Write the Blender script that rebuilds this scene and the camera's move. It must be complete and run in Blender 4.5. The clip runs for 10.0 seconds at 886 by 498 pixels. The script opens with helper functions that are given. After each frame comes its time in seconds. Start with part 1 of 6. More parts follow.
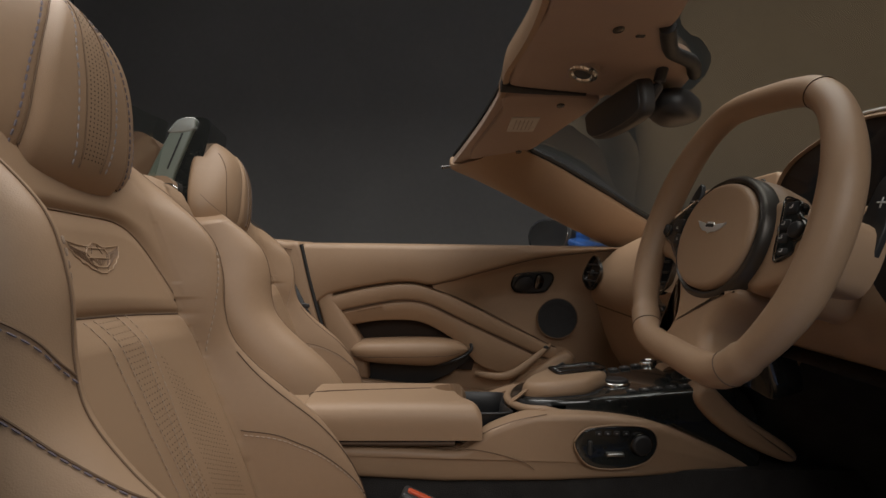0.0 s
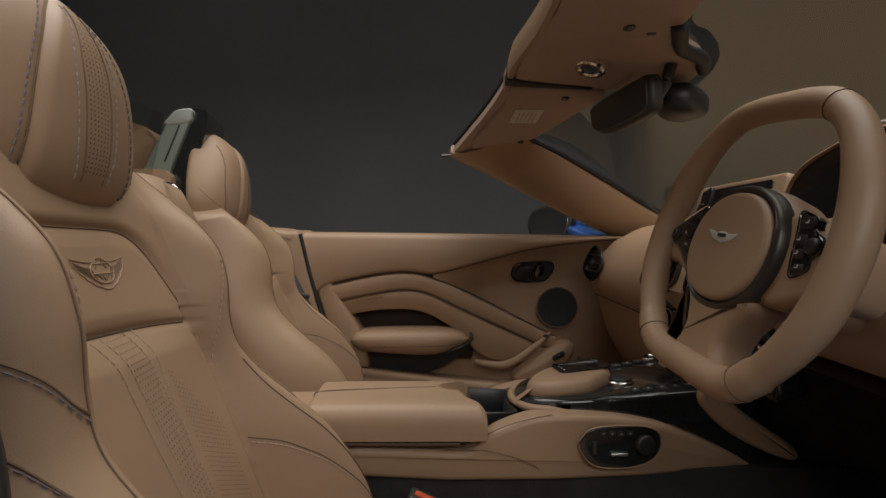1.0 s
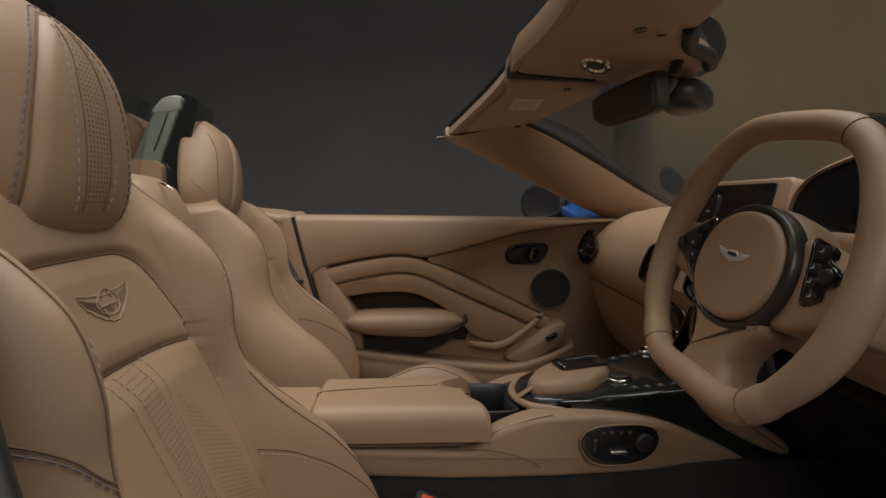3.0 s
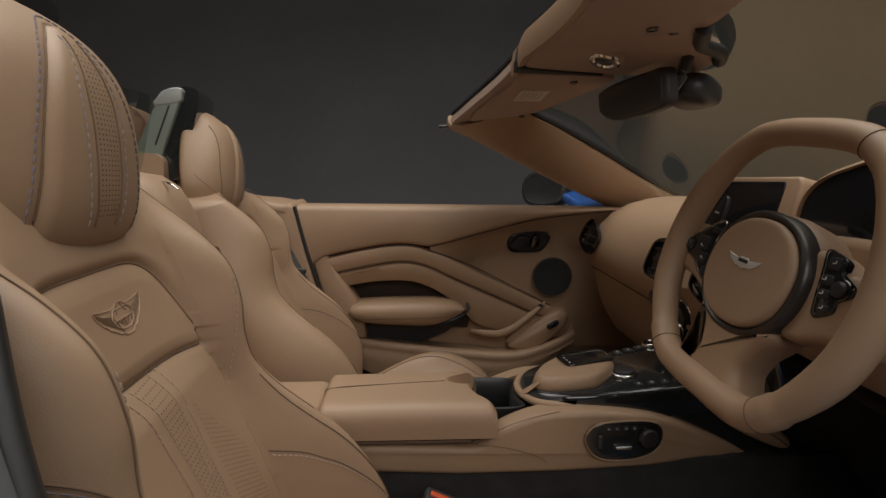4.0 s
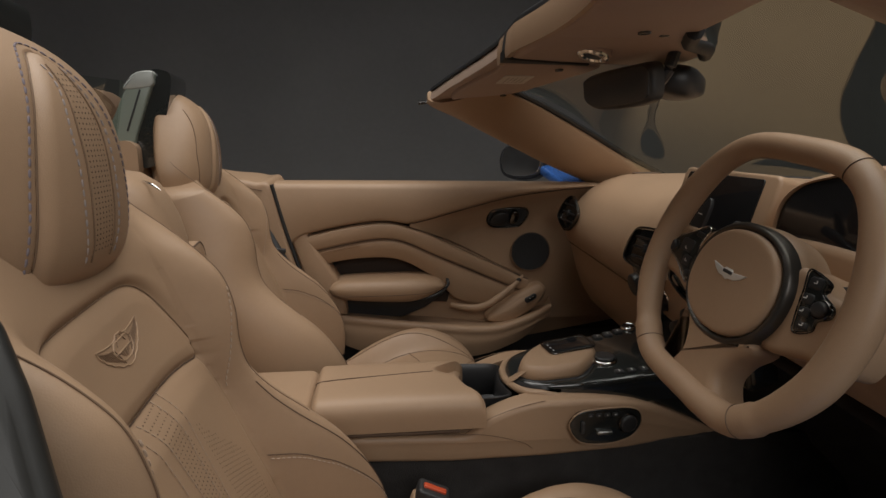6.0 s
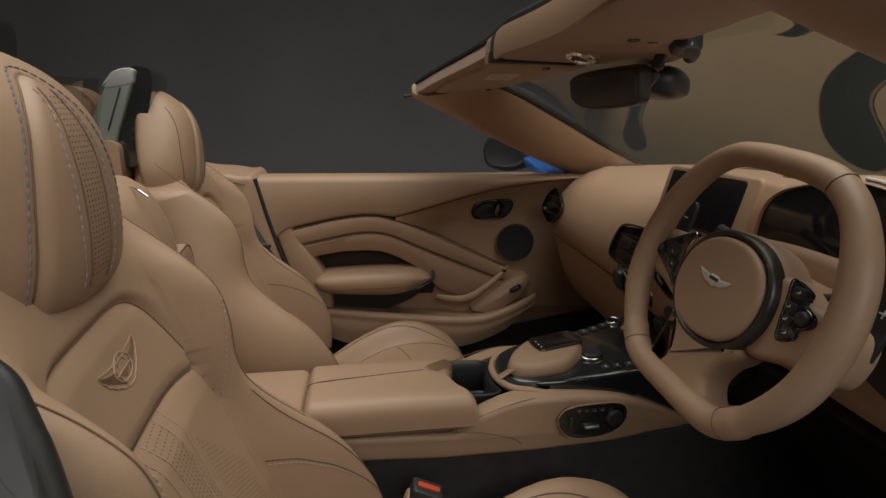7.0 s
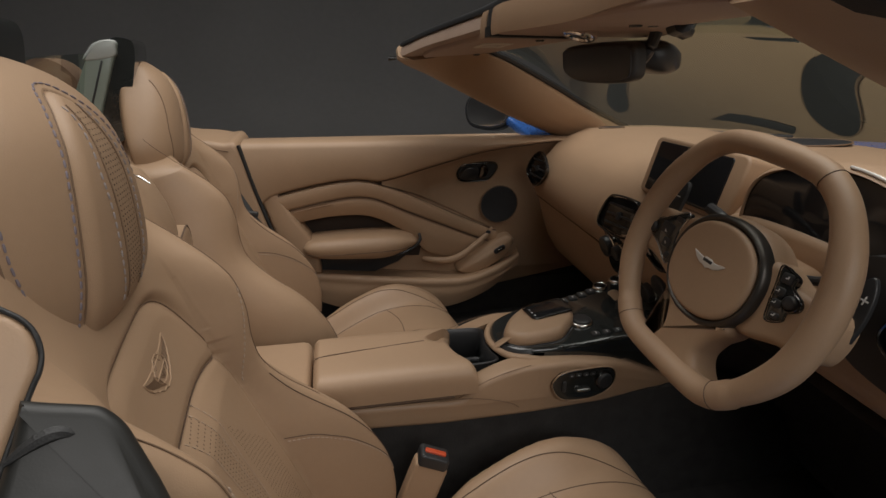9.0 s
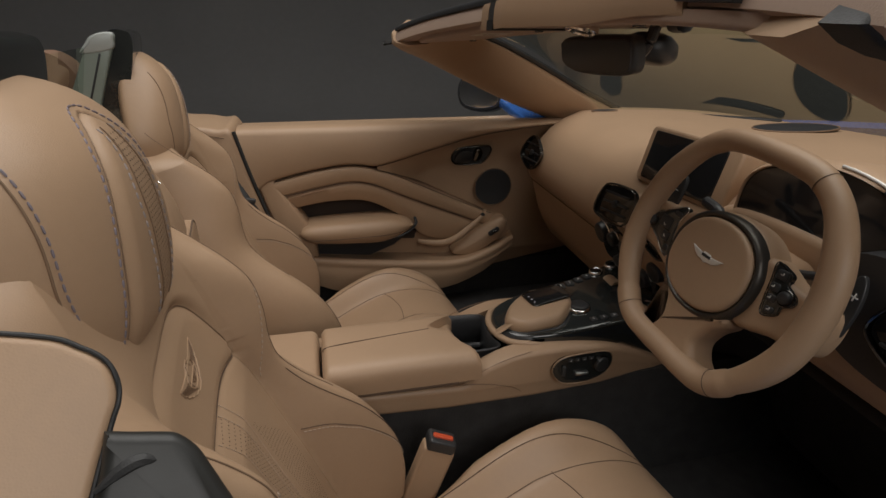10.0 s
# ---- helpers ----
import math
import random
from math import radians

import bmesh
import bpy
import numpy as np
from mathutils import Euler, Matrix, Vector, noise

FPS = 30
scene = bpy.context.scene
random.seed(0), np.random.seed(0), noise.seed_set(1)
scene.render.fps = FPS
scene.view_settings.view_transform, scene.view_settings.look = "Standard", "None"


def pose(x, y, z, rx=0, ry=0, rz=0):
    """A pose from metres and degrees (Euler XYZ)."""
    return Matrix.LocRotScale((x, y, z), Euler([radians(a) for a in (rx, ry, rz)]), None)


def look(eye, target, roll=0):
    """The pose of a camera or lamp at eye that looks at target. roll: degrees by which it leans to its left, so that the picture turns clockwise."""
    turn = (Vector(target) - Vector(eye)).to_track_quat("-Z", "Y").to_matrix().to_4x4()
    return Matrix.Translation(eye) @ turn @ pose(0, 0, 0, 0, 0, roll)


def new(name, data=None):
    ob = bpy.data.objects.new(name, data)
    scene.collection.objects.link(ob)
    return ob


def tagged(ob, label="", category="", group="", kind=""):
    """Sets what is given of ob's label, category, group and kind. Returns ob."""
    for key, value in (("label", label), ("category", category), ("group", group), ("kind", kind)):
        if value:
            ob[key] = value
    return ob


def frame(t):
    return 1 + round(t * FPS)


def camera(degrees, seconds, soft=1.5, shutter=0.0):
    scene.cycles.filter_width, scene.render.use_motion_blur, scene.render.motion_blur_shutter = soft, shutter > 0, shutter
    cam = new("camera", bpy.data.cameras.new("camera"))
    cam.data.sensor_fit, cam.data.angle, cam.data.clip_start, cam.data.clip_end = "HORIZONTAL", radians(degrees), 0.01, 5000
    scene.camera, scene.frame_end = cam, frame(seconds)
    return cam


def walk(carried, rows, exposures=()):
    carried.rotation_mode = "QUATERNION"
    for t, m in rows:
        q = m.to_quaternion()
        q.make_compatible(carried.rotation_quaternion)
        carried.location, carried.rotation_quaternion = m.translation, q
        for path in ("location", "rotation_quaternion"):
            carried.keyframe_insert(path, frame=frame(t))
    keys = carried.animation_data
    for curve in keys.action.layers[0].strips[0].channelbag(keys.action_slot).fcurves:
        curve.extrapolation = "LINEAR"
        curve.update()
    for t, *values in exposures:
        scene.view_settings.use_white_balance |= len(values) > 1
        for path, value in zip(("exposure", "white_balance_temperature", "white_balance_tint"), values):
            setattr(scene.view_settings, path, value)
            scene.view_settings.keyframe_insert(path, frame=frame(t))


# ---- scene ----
cam = camera(77.2, 10.0)
METRES, EYE, TILT, LEAN, TURN = 0.4, 0.86, 0.0, 0.0, 0.0
ROWS = [
    (0.0, 0.0, 0.0, 0.0, 0.0, 0.0, -0.0),
    (0.5, -0.0203, 0.012, 0.0449, -0.23, -1.08, -0.01),
    (1.0, -0.0408, 0.0241, 0.0924, -0.54, -2.36, -0.0),
    (1.5, -0.0589, 0.0332, 0.1329, -0.85, -3.46, -0.01),
    (2.0, -0.0755, 0.0432, 0.178, -1.41, -4.58, -0.03),
    (2.5, -0.0932, 0.0507, 0.2173, -1.82, -5.5, -0.03),
    (4.0, -0.155, 0.0721, 0.3357, -2.47, -8.64, -0.02),
    (4.5, -0.1773, 0.0793, 0.3802, -2.76, -10.13, -0.03),
    (5.0, -0.1933, 0.0851, 0.4209, -3.58, -11.4, -0.06),
    (5.5, -0.2097, 0.0902, 0.4631, -4.51, -12.46, -0.11),
    (7.0, -0.274, 0.1035, 0.5988, -7.75, -15.37, -0.19),
    (7.5, -0.2993, 0.1054, 0.6338, -8.56, -16.58, -0.21),
    (8.0, -0.3325, 0.1067, 0.6699, -9.34, -18.03, -0.23),
    (8.5, -0.3659, 0.1071, 0.7017, -10.14, -19.45, -0.25),
    (9.0, -0.4054, 0.1072, 0.744, -11.01, -20.93, -0.27),
    (9.5, -0.4439, 0.1058, 0.7902, -11.84, -22.18, -0.28),
    (10.0, -0.494, 0.1031, 0.8465, -12.69, -23.79, -0.3),
]
walk(cam, [(t, pose(0, -0.96, EYE, TILT, LEAN, TURN) @ pose(METRES * x, METRES * y, METRES * z, 90 + pitch, roll, yaw)) for t, x, y, z, yaw, pitch, roll in ROWS])

# ---- light: a dark photo studio with soft boxes overhead and beside the car ----
world = bpy.data.worlds.new("studio")
scene.world = world
world.use_nodes = True
world.node_tree.nodes["Background"].inputs["Color"].default_value = (0.75, 0.85, 1.0, 1)
world.node_tree.nodes["Background"].inputs["Strength"].default_value = 0.030


def softbox(name, eye, target, sx, sy, power, color):
    data = bpy.data.lights.new(name, "AREA")
    data.shape, data.size, data.size_y, data.energy, data.color = "RECTANGLE", sx, sy, power, color
    ob = new(name, data)
    ob.matrix_world = look(eye, target)
    return ob


softbox("softbox_overhead", (0.08, 0.12, 3.2), (0.06, 0.02, 0.8), 3.2, 2.4, 72.5, (1.0, 0.97, 0.93))
softbox("softbox_side", (0.35, -2.5, 2.2), (-0.1, 0.0, 0.9), 1.6, 1.2, 21.0, (1.0, 0.965, 0.93))

# ---- materials ----
def node_mat(name):
    m = bpy.data.materials.new(name)
    m.use_nodes = True
    return m, m.node_tree.nodes, m.node_tree.links, m.node_tree.nodes["Principled BSDF"]


def surface(name, color, rough, metal=0.0, vary=0.08, coarse=6.0, grain=0.0, grain_scale=700.0, coat=0.0, rough_vary=0.06):
    """A Principled material with a coarse drift of tone, a finer one, and a grain in its relief."""
    m, n, l, b = node_mat(name)
    co = n.new("ShaderNodeTexCoord")
    big = n.new("ShaderNodeTexNoise")
    big.inputs["Scale"].default_value, big.inputs["Detail"].default_value = coarse, 4.0
    l.new(co.outputs["Object"], big.inputs["Vector"])
    fine = n.new("ShaderNodeTexNoise")
    fine.inputs["Scale"].default_value, fine.inputs["Detail"].default_value = coarse * 22, 3.0
    l.new(co.outputs["Object"], fine.inputs["Vector"])
    add = n.new("ShaderNodeMath")
    add.operation = "MULTIPLY_ADD"
    add.inputs[1].default_value = 0.35
    l.new(fine.outputs["Fac"], add.inputs[0])
    l.new(big.outputs["Fac"], add.inputs[2])
    ramp = n.new("ShaderNodeMapRange")
    ramp.inputs["From Min"].default_value, ramp.inputs["From Max"].default_value = 0.35, 1.0
    ramp.inputs["To Min"].default_value, ramp.inputs["To Max"].default_value = 1 - vary, 1 + vary
    l.new(add.outputs[0], ramp.inputs["Value"])
    mix = n.new("ShaderNodeVectorMath")
    mix.operation = "SCALE"
    mix.inputs[0].default_value = color
    l.new(ramp.outputs[0], mix.inputs["Scale"])
    l.new(mix.outputs[0], b.inputs["Base Color"])
    rr = n.new("ShaderNodeMapRange")
    rr.inputs["To Min"].default_value, rr.inputs["To Max"].default_value = max(rough - rough_vary, 0.02), min(rough + rough_vary, 1)
    l.new(fine.outputs["Fac"], rr.inputs["Value"])
    l.new(rr.outputs[0], b.inputs["Roughness"])
    b.inputs["Metallic"].default_value = metal
    b.inputs["Coat Weight"].default_value = coat
    b.inputs["Coat Roughness"].default_value = 0.05
    if grain:
        vor = n.new("ShaderNodeTexVoronoi")
        vor.inputs["Scale"].default_value = grain_scale
        l.new(co.outputs["Object"], vor.inputs["Vector"])
        soft = n.new("ShaderNodeTexNoise")
        soft.inputs["Scale"].default_value, soft.inputs["Detail"].default_value = 55.0, 2.0
        l.new(co.outputs["Object"], soft.inputs["Vector"])
        mad = n.new("ShaderNodeMath")
        mad.operation = "MULTIPLY_ADD"
        mad.inputs[1].default_value = 2.2
        l.new(soft.outputs["Fac"], mad.inputs[0])
        l.new(vor.outputs["Distance"], mad.inputs[2])
        bump = n.new("ShaderNodeBump")
        bump.inputs["Strength"].default_value, bump.inputs["Distance"].default_value = grain, 0.0009
        l.new(mad.outputs[0], bump.inputs["Height"])
        l.new(bump.outputs[0], b.inputs["Normal"])
    return m


TAN = (0.402, 0.266, 0.166)
LEATHER = surface("tan_leather", TAN, 0.47, vary=0.07, grain=0.14)
SEAT_LEATHER = surface("tan_seat_leather", TAN, 0.44, vary=0.07, grain=0.13, grain_scale=900)
HEADER = surface("brown_header_leather", (0.400, 0.288, 0.222), 0.55, vary=0.08, grain=0.2)
SEAL = surface("grey_green_rubber", (0.024, 0.024, 0.022), 0.45, vary=0.2, grain=0.03)
# tan of the rear deck fairing, darkened in colour for shade behind the deflector
DIM_FAIRING = surface("tan_fairing_darkened", (0.21, 0.118, 0.072), 0.85, vary=0.12, coarse=9, grain=0.5, grain_scale=1500)
SEAM = surface("seam_thread_tan", (0.20, 0.125, 0.075), 0.7)
EMBOSS = surface("embossed_leather", (0.47, 0.32, 0.205), 0.5)
GROOVE = surface("dark_groove", (0.13, 0.083, 0.054), 0.8)
STITCH_PALE = surface("pale_stitching", (0.47, 0.355, 0.265), 0.6)
STITCH_BLUE = surface("blue_grey_stitching", (0.21, 0.178, 0.20), 0.6)
STITCH_BAND = surface("grey_stitching", (0.33, 0.28, 0.26), 0.6)
HOLE = surface("perforation_dark", (0.035, 0.022, 0.014), 0.9)
CARPET = surface("black_carpet", (0.040, 0.038, 0.037), 0.95, vary=0.3, coarse=30, grain=0.9, grain_scale=600)
RUBBER = surface("black_rubber", (0.02, 0.02, 0.02), 0.55, vary=0.15, grain=0.2)
GLOSS = surface("gloss_black_trim", (0.022, 0.024, 0.023), 0.12, coat=0.6, rough_vary=0.04)
SATIN = surface("satin_black_plastic", (0.032, 0.032, 0.033), 0.38, vary=0.15)
GREYBLACK = surface("dark_grey_plastic", (0.05, 0.05, 0.05), 0.42)
DARKGLASS = surface("dark_display_glass", (0.014, 0.014, 0.015), 0.08, rough_vary=0.02)
BADGE = surface("bright_silver_badge", (0.72, 0.70, 0.66), 0.35, metal=0.35, vary=0.03)
CAPGREY = surface("pale_grey_cap", (0.36, 0.38, 0.355), 0.32, metal=0.1)
HOOP = surface("smoked_green_hoop", (0.20, 0.23, 0.195), 0.28, metal=0.0, vary=0.03, rough_vary=0.01)
CHROME = surface("polished_chrome", (0.82, 0.81, 0.79), 0.1, metal=1.0, vary=0.03)
DARKCHROME = surface("dark_chrome", (0.13, 0.125, 0.12), 0.24, metal=1.0, vary=0.05)
RINGMETAL = surface("satin_bronze_ring", (0.085, 0.078, 0.07), 0.36, metal=0.75, vary=0.06)
SILVER = surface("brushed_silver", (0.55, 0.56, 0.55), 0.3, metal=1.0, vary=0.05)
BLUE = surface("blue_car_paint", (0.05, 0.17, 0.55), 0.28, metal=0.25, coat=1.0, vary=0.04)
STUDIO = surface("studio_grey_wall", (0.42, 0.41, 0.40), 0.9, vary=0.12, coarse=0.6)
STUDIO_FLOOR = surface("studio_dark_floor", (0.30, 0.293, 0.285), 0.75, vary=0.12, coarse=1.2)
SPEAKER = surface("speaker_mesh_black", (0.018, 0.018, 0.019), 0.6, grain=1.0, grain_scale=400)
POCKET = surface("dark_brown_pocket", (0.035, 0.024, 0.018), 0.9, vary=0.15)
ORANGE = surface("red_buckle_button", (0.60, 0.085, 0.03), 0.45)
PRINT = surface("grey_print", (0.33, 0.27, 0.21), 0.7)
PAPER = surface("pale_label", (0.60, 0.55, 0.48), 0.7, vary=0.1, coarse=60)
ICON = surface("white_icon_print", (0.7, 0.7, 0.68), 0.5)
DIMMED = surface("dark_dimming_mirror", (0.045, 0.047, 0.05), 0.35, rough_vary=0.02)
DOORGLASS = surface("tinted_mirror_glass", (0.88, 0.88, 0.87), 0.14, metal=1.0, vary=0.02)


def pane(name, tint, ior, rough=0.0):
    """Clear glass sheet: see-through, with the gloss of glass at each angle."""
    m, n, l, b = node_mat(name)
    n.remove(b)
    out = n["Material Output"]
    clear = n.new("ShaderNodeBsdfTransparent")
    clear.inputs["Color"].default_value = (*tint, 1)
    gloss = n.new("ShaderNodeBsdfGlossy")
    gloss.inputs["Roughness"].default_value = rough
    gloss.inputs["Color"].default_value = (0.94, 1.0, 0.90, 1)
    fres = n.new("ShaderNodeFresnel")
    fres.inputs["IOR"].default_value = ior
    mix = n.new("ShaderNodeMixShader")
    l.new(fres.outputs[0], mix.inputs[0])
    l.new(clear.outputs[0], mix.inputs[1])
    l.new(gloss.outputs[0], mix.inputs[2])
    l.new(mix.outputs[0], out.inputs["Surface"])
    return m


GLASS = pane("windscreen_glass", (0.78, 0.81, 0.77), 1.62, 0.01)
DEFLECTOR = pane("deflector_glass", (0.70, 0.74, 0.71), 1.5, 0.01)

# ---- mesh tools ----
def V(*a):
    return np.array(a, dtype=float)


def spl(pts, n, closed=False):
    """A smooth curve through the points, as n points."""
    p = np.array(pts, dtype=float)
    k = len(p)
    out = []
    segs = k if closed else k - 1
    for i in range(n):
        u = i / (n if closed else n - 1) * segs
        j = min(int(u), segs - 1)
        f = u - j
        if closed:
            a, b, c, d = p[(j - 1) % k], p[j % k], p[(j + 1) % k], p[(j + 2) % k]
        else:
            b, c = p[j], p[j + 1]
            a = p[j - 1] if j else 2 * b - c
            d = p[j + 2] if j + 2 < k else 2 * c - b
        out.append(0.5 * (2 * b + (c - a) * f + (2 * a - 5 * b + 4 * c - d) * f * f + (3 * b - a - 3 * c + d) * f ** 3))
    return np.array(out)


def even(path, step):
    """The path cut in equal steps."""
    p = np.array(path, dtype=float)
    d = np.concatenate([[0], np.cumsum(np.linalg.norm(np.diff(p, axis=0), axis=1))])
    n = max(int(d[-1] / step), 2)
    at = np.linspace(0, d[-1], n + 1)
    return np.stack([np.interp(at, d, p[:, k]) for k in range(p.shape[1])], axis=1)


def curve1(keys):
    """A smooth function of one number through (in, out) pairs."""
    ks = sorted(keys)
    xs, ys = [k[0] for k in ks], [k[1] for k in ks]

    def f(x):
        if x <= xs[0]:
            return ys[0]
        if x >= xs[-1]:
            return ys[-1]
        i = max(j for j in range(len(xs)) if xs[j] <= x)
        i = min(i, len(xs) - 2)
        h = xs[i + 1] - xs[i]
        u = (x - xs[i]) / h
        m0 = (ys[i + 1] - ys[i - 1]) / (xs[i + 1] - xs[i - 1]) if i else (ys[1] - ys[0]) / h
        m1 = (ys[i + 2] - ys[i]) / (xs[i + 2] - xs[i]) if i + 2 < len(xs) else (ys[-1] - ys[-2]) / h
        return ((2 * u ** 3 - 3 * u * u + 1) * ys[i] + (u ** 3 - 2 * u * u + u) * h * m0
                + (3 * u * u - 2 * u ** 3) * ys[i + 1] + (u ** 3 - u * u) * h * m1)
    return f


def smooth01(a, b, x):
    u = min(1.0, max(0.0, (x - a) / (b - a)))
    return u * u * (3 - 2 * u)


def raw(verts, faces):
    bm = bmesh.new()
    vs = [bm.verts.new(tuple(v)) for v in verts]
    for f in faces:
        try:
            bm.faces.new([vs[i] for i in f])
        except ValueError:
            pass
    return bm


def loft(rings, closed=True, caps=True):
    """Skin over rings of equal count; closed: each ring is a loop."""
    k, n = len(rings), len(rings[0])
    verts = [p for r in rings for p in r]
    faces = []
    for i in range(k - 1):
        for j in range(n if closed else n - 1):
            a, b = i * n + j, i * n + (j + 1) % n
            faces.append((a, b, b + n, a + n))
    if caps and closed:
        faces += [tuple(range(n)), tuple(range((k - 1) * n, k * n))]
    return raw(verts, faces)


def tube(path, r, n=8, closed=False, flat=1.0, up=(0, 0, 1)):
    """A round cord along the path; r may be a list; flat squeezes it across 'up'."""
    p = np.array(path, dtype=float)
    k = len(p)
    rings = []
    for i in range(k):
        t = p[(i + 1) % k] - p[i - 1] if closed else p[min(i + 1, k - 1)] - p[max(i - 1, 0)]
        t = t / (np.linalg.norm(t) + 1e-12)
        u = np.array(up, dtype=float)
        if abs(u @ t) > 0.95:
            u = V(1, 0, 0) if abs(t[0]) < 0.9 else V(0, 1, 0)
        s = np.cross(t, u)
        s /= np.linalg.norm(s)
        w = np.cross(s, t)
        rr = r[i] if hasattr(r, "__len__") else r
        rings.append([p[i] + rr * (math.cos(a) * s + flat * math.sin(a) * w) for a in np.linspace(0, 2 * math.pi, n, endpoint=False)])
    if closed:
        rings.append(rings[0])
    bm = loft(rings, True, not closed)
    if closed:
        bmesh.ops.remove_doubles(bm, verts=bm.verts, dist=1e-6)
    return bm


def join(*bms):
    """Several pieces as one mesh."""
    verts, faces = [], []
    for bm in bms:
        bm.verts.ensure_lookup_table()
        bm.verts.index_update()
        o = len(verts)
        verts += [v.co.copy() for v in bm.verts]
        faces += [[v.index + o for v in f.verts] for f in bm.faces]
        bm.free()
    return raw(verts, faces)


def stitches(path, pitch=0.006, length=0.0042, r=0.0007, normals=None, slant=0.0):
    """A row of short threads lying along a path."""
    p = even(path, pitch)
    verts, faces = [], []
    for i in range(len(p) - 1):
        t = p[i + 1] - p[i]
        t = t / (np.linalg.norm(t) + 1e-12)
        c = (p[i] + p[i + 1]) / 2
        u = V(0, 0, 1) if abs(t[2]) < 0.9 else V(1, 0, 0)
        s = np.cross(t, u)
        s /= np.linalg.norm(s)
        w = np.cross(s, t)
        t = t + s * slant
        o = len(verts)
        for h, k in ((-0.5, 0.45), (-0.3, 1.0), (0.3, 1.0), (0.5, 0.45)):
            for a in range(5):
                q = a * 2 * math.pi / 5
                verts.append(c + t * length * h + r * k * (math.cos(q) * s + math.sin(q) * w))
        for h in range(3):
            for a in range(5):
                b = (a + 1) % 5
                faces.append((o + h * 5 + a, o + h * 5 + b, o + h * 5 + 5 + b, o + h * 5 + 5 + a))
        faces += [tuple(o + a for a in range(5)), tuple(o + 15 + a for a in range(5))]
    return raw(verts, faces)


def dots(points, normals, r, n=6, lift=0.0004):
    """Small round marks on a surface."""
    verts, faces = [], []
    for c, q in zip(points, normals):
        q = q / np.linalg.norm(q)
        s = np.cross(q, V(0, 0, 1) if abs(q[2]) < 0.9 else V(1, 0, 0))
        s /= np.linalg.norm(s)
        w = np.cross(q, s)
        o = len(verts)
        verts += [c + q * lift + r * (math.cos(a) * s + math.sin(a) * w) for a in np.linspace(0, 2 * math.pi, n, endpoint=False)]
        faces.append(tuple(range(o, o + n)))
    return raw(verts, faces)


def inset(poly, d):
    """The outline moved inward by d."""
    p = np.array(poly, dtype=float)
    area = 0.5 * sum(p[i - 1][0] * p[i][1] - p[i][0] * p[i - 1][1] for i in range(len(p)))
    sgn = 1 if area > 0 else -1
    out = []
    for i in range(len(p)):
        a = p[i] - p[i - 1]
        b = p[(i + 1) % len(p)] - p[i]
        a, b = a / (np.linalg.norm(a) + 1e-12), b / (np.linalg.norm(b) + 1e-12)
        na, nb = V(-a[1], a[0]) * sgn, V(-b[1], b[0]) * sgn
        m = na + nb
        m = m / (np.linalg.norm(m) + 1e-12)
        k = max(m @ na, 0.45)
        out.append(p[i] + m * d / k)
    return np.array(out)


def plate(outline, to3d, depth, edge=0.004, steps=3, dish=0.0):
    """A slab with a rounded rim: outline in its own plane, to3d(a, b, h) puts it in place; h runs up to depth.
    dish: by how much the middle of the face swells up (or, minus, sinks)."""
    o = np.array(outline, dtype=float)
    rings = [[to3d(a, b, 0.0) for a, b in o], [to3d(a, b, depth - edge) for a, b in o]]
    for i in range(1, steps + 1):
        q = i / steps * math.pi / 2
        ins = inset(o, edge * (1 - math.cos(q)))
        rings.append([to3d(a, b, depth - edge + edge * math.sin(q)) for a, b in ins])
    if dish:
        c = np.mean(o, axis=0)
        ins = inset(o, edge)
        for f in (0.85, 0.65, 0.4, 0.15):
            rings.append([to3d(*(c + (q - c) * f), depth + dish * (1 - f * f)) for q in ins])
    return loft(rings, True, True)


def rounded(w, h, r, n=5, cx=0.0, cy=0.0):
    """A rectangle's outline with round corners."""
    out = []
    for sx, sy, a0 in ((1, 1, 0), (-1, 1, 90), (-1, -1, 180), (1, -1, 270)):
        for i in range(n + 1):
            a = radians(a0 + 90 * i / n)
            out.append((cx + sx * (w / 2 - r) + r * math.cos(a), cy + sy * (h / 2 - r) + r * math.sin(a)))
    return out


def ellipse(rx, ry, n=32, cx=0.0, cy=0.0):
    return [(cx + rx * math.cos(a), cy + ry * math.sin(a)) for a in np.linspace(0, 2 * math.pi, n, endpoint=False)]


def ringplate(outer, inner, to3d, depth, edge=0.003):
    """A flat ring between two outlines of equal count, with its front edges eased."""
    o, i = np.array(outer, dtype=float), np.array(inner, dtype=float)
    oi, ii = inset(o, edge), inset(i, -edge)
    rings = [[to3d(a, b, 0) for a, b in o], [to3d(a, b, depth - edge) for a, b in o], [to3d(a, b, depth) for a, b in oi],
             [to3d(a, b, depth) for a, b in ii], [to3d(a, b, depth - edge) for a, b in i], [to3d(a, b, 0) for a, b in i]]
    rings.append(rings[0])
    bm = loft(rings, True, False)
    bmesh.ops.remove_doubles(bm, verts=bm.verts, dist=1e-6)
    return bm


def frame3(c, a, b):
    """to3d for a plane at c with in-plane axes a and b; h rises along a x b."""
    c, a, b = V(*c), V(*a), V(*b)
    a, b = a / np.linalg.norm(a), b / np.linalg.norm(b)
    n = np.cross(a, b)
    return lambda u, v, h=0.0: c + u * a + v * b + h * n


HOME = {}
# the car stands a little turned and tilted to the studio's axes
CAR = Matrix.Rotation(radians(7.5), 4, "Z") @ Matrix.Rotation(radians(-2.0), 4, "X")


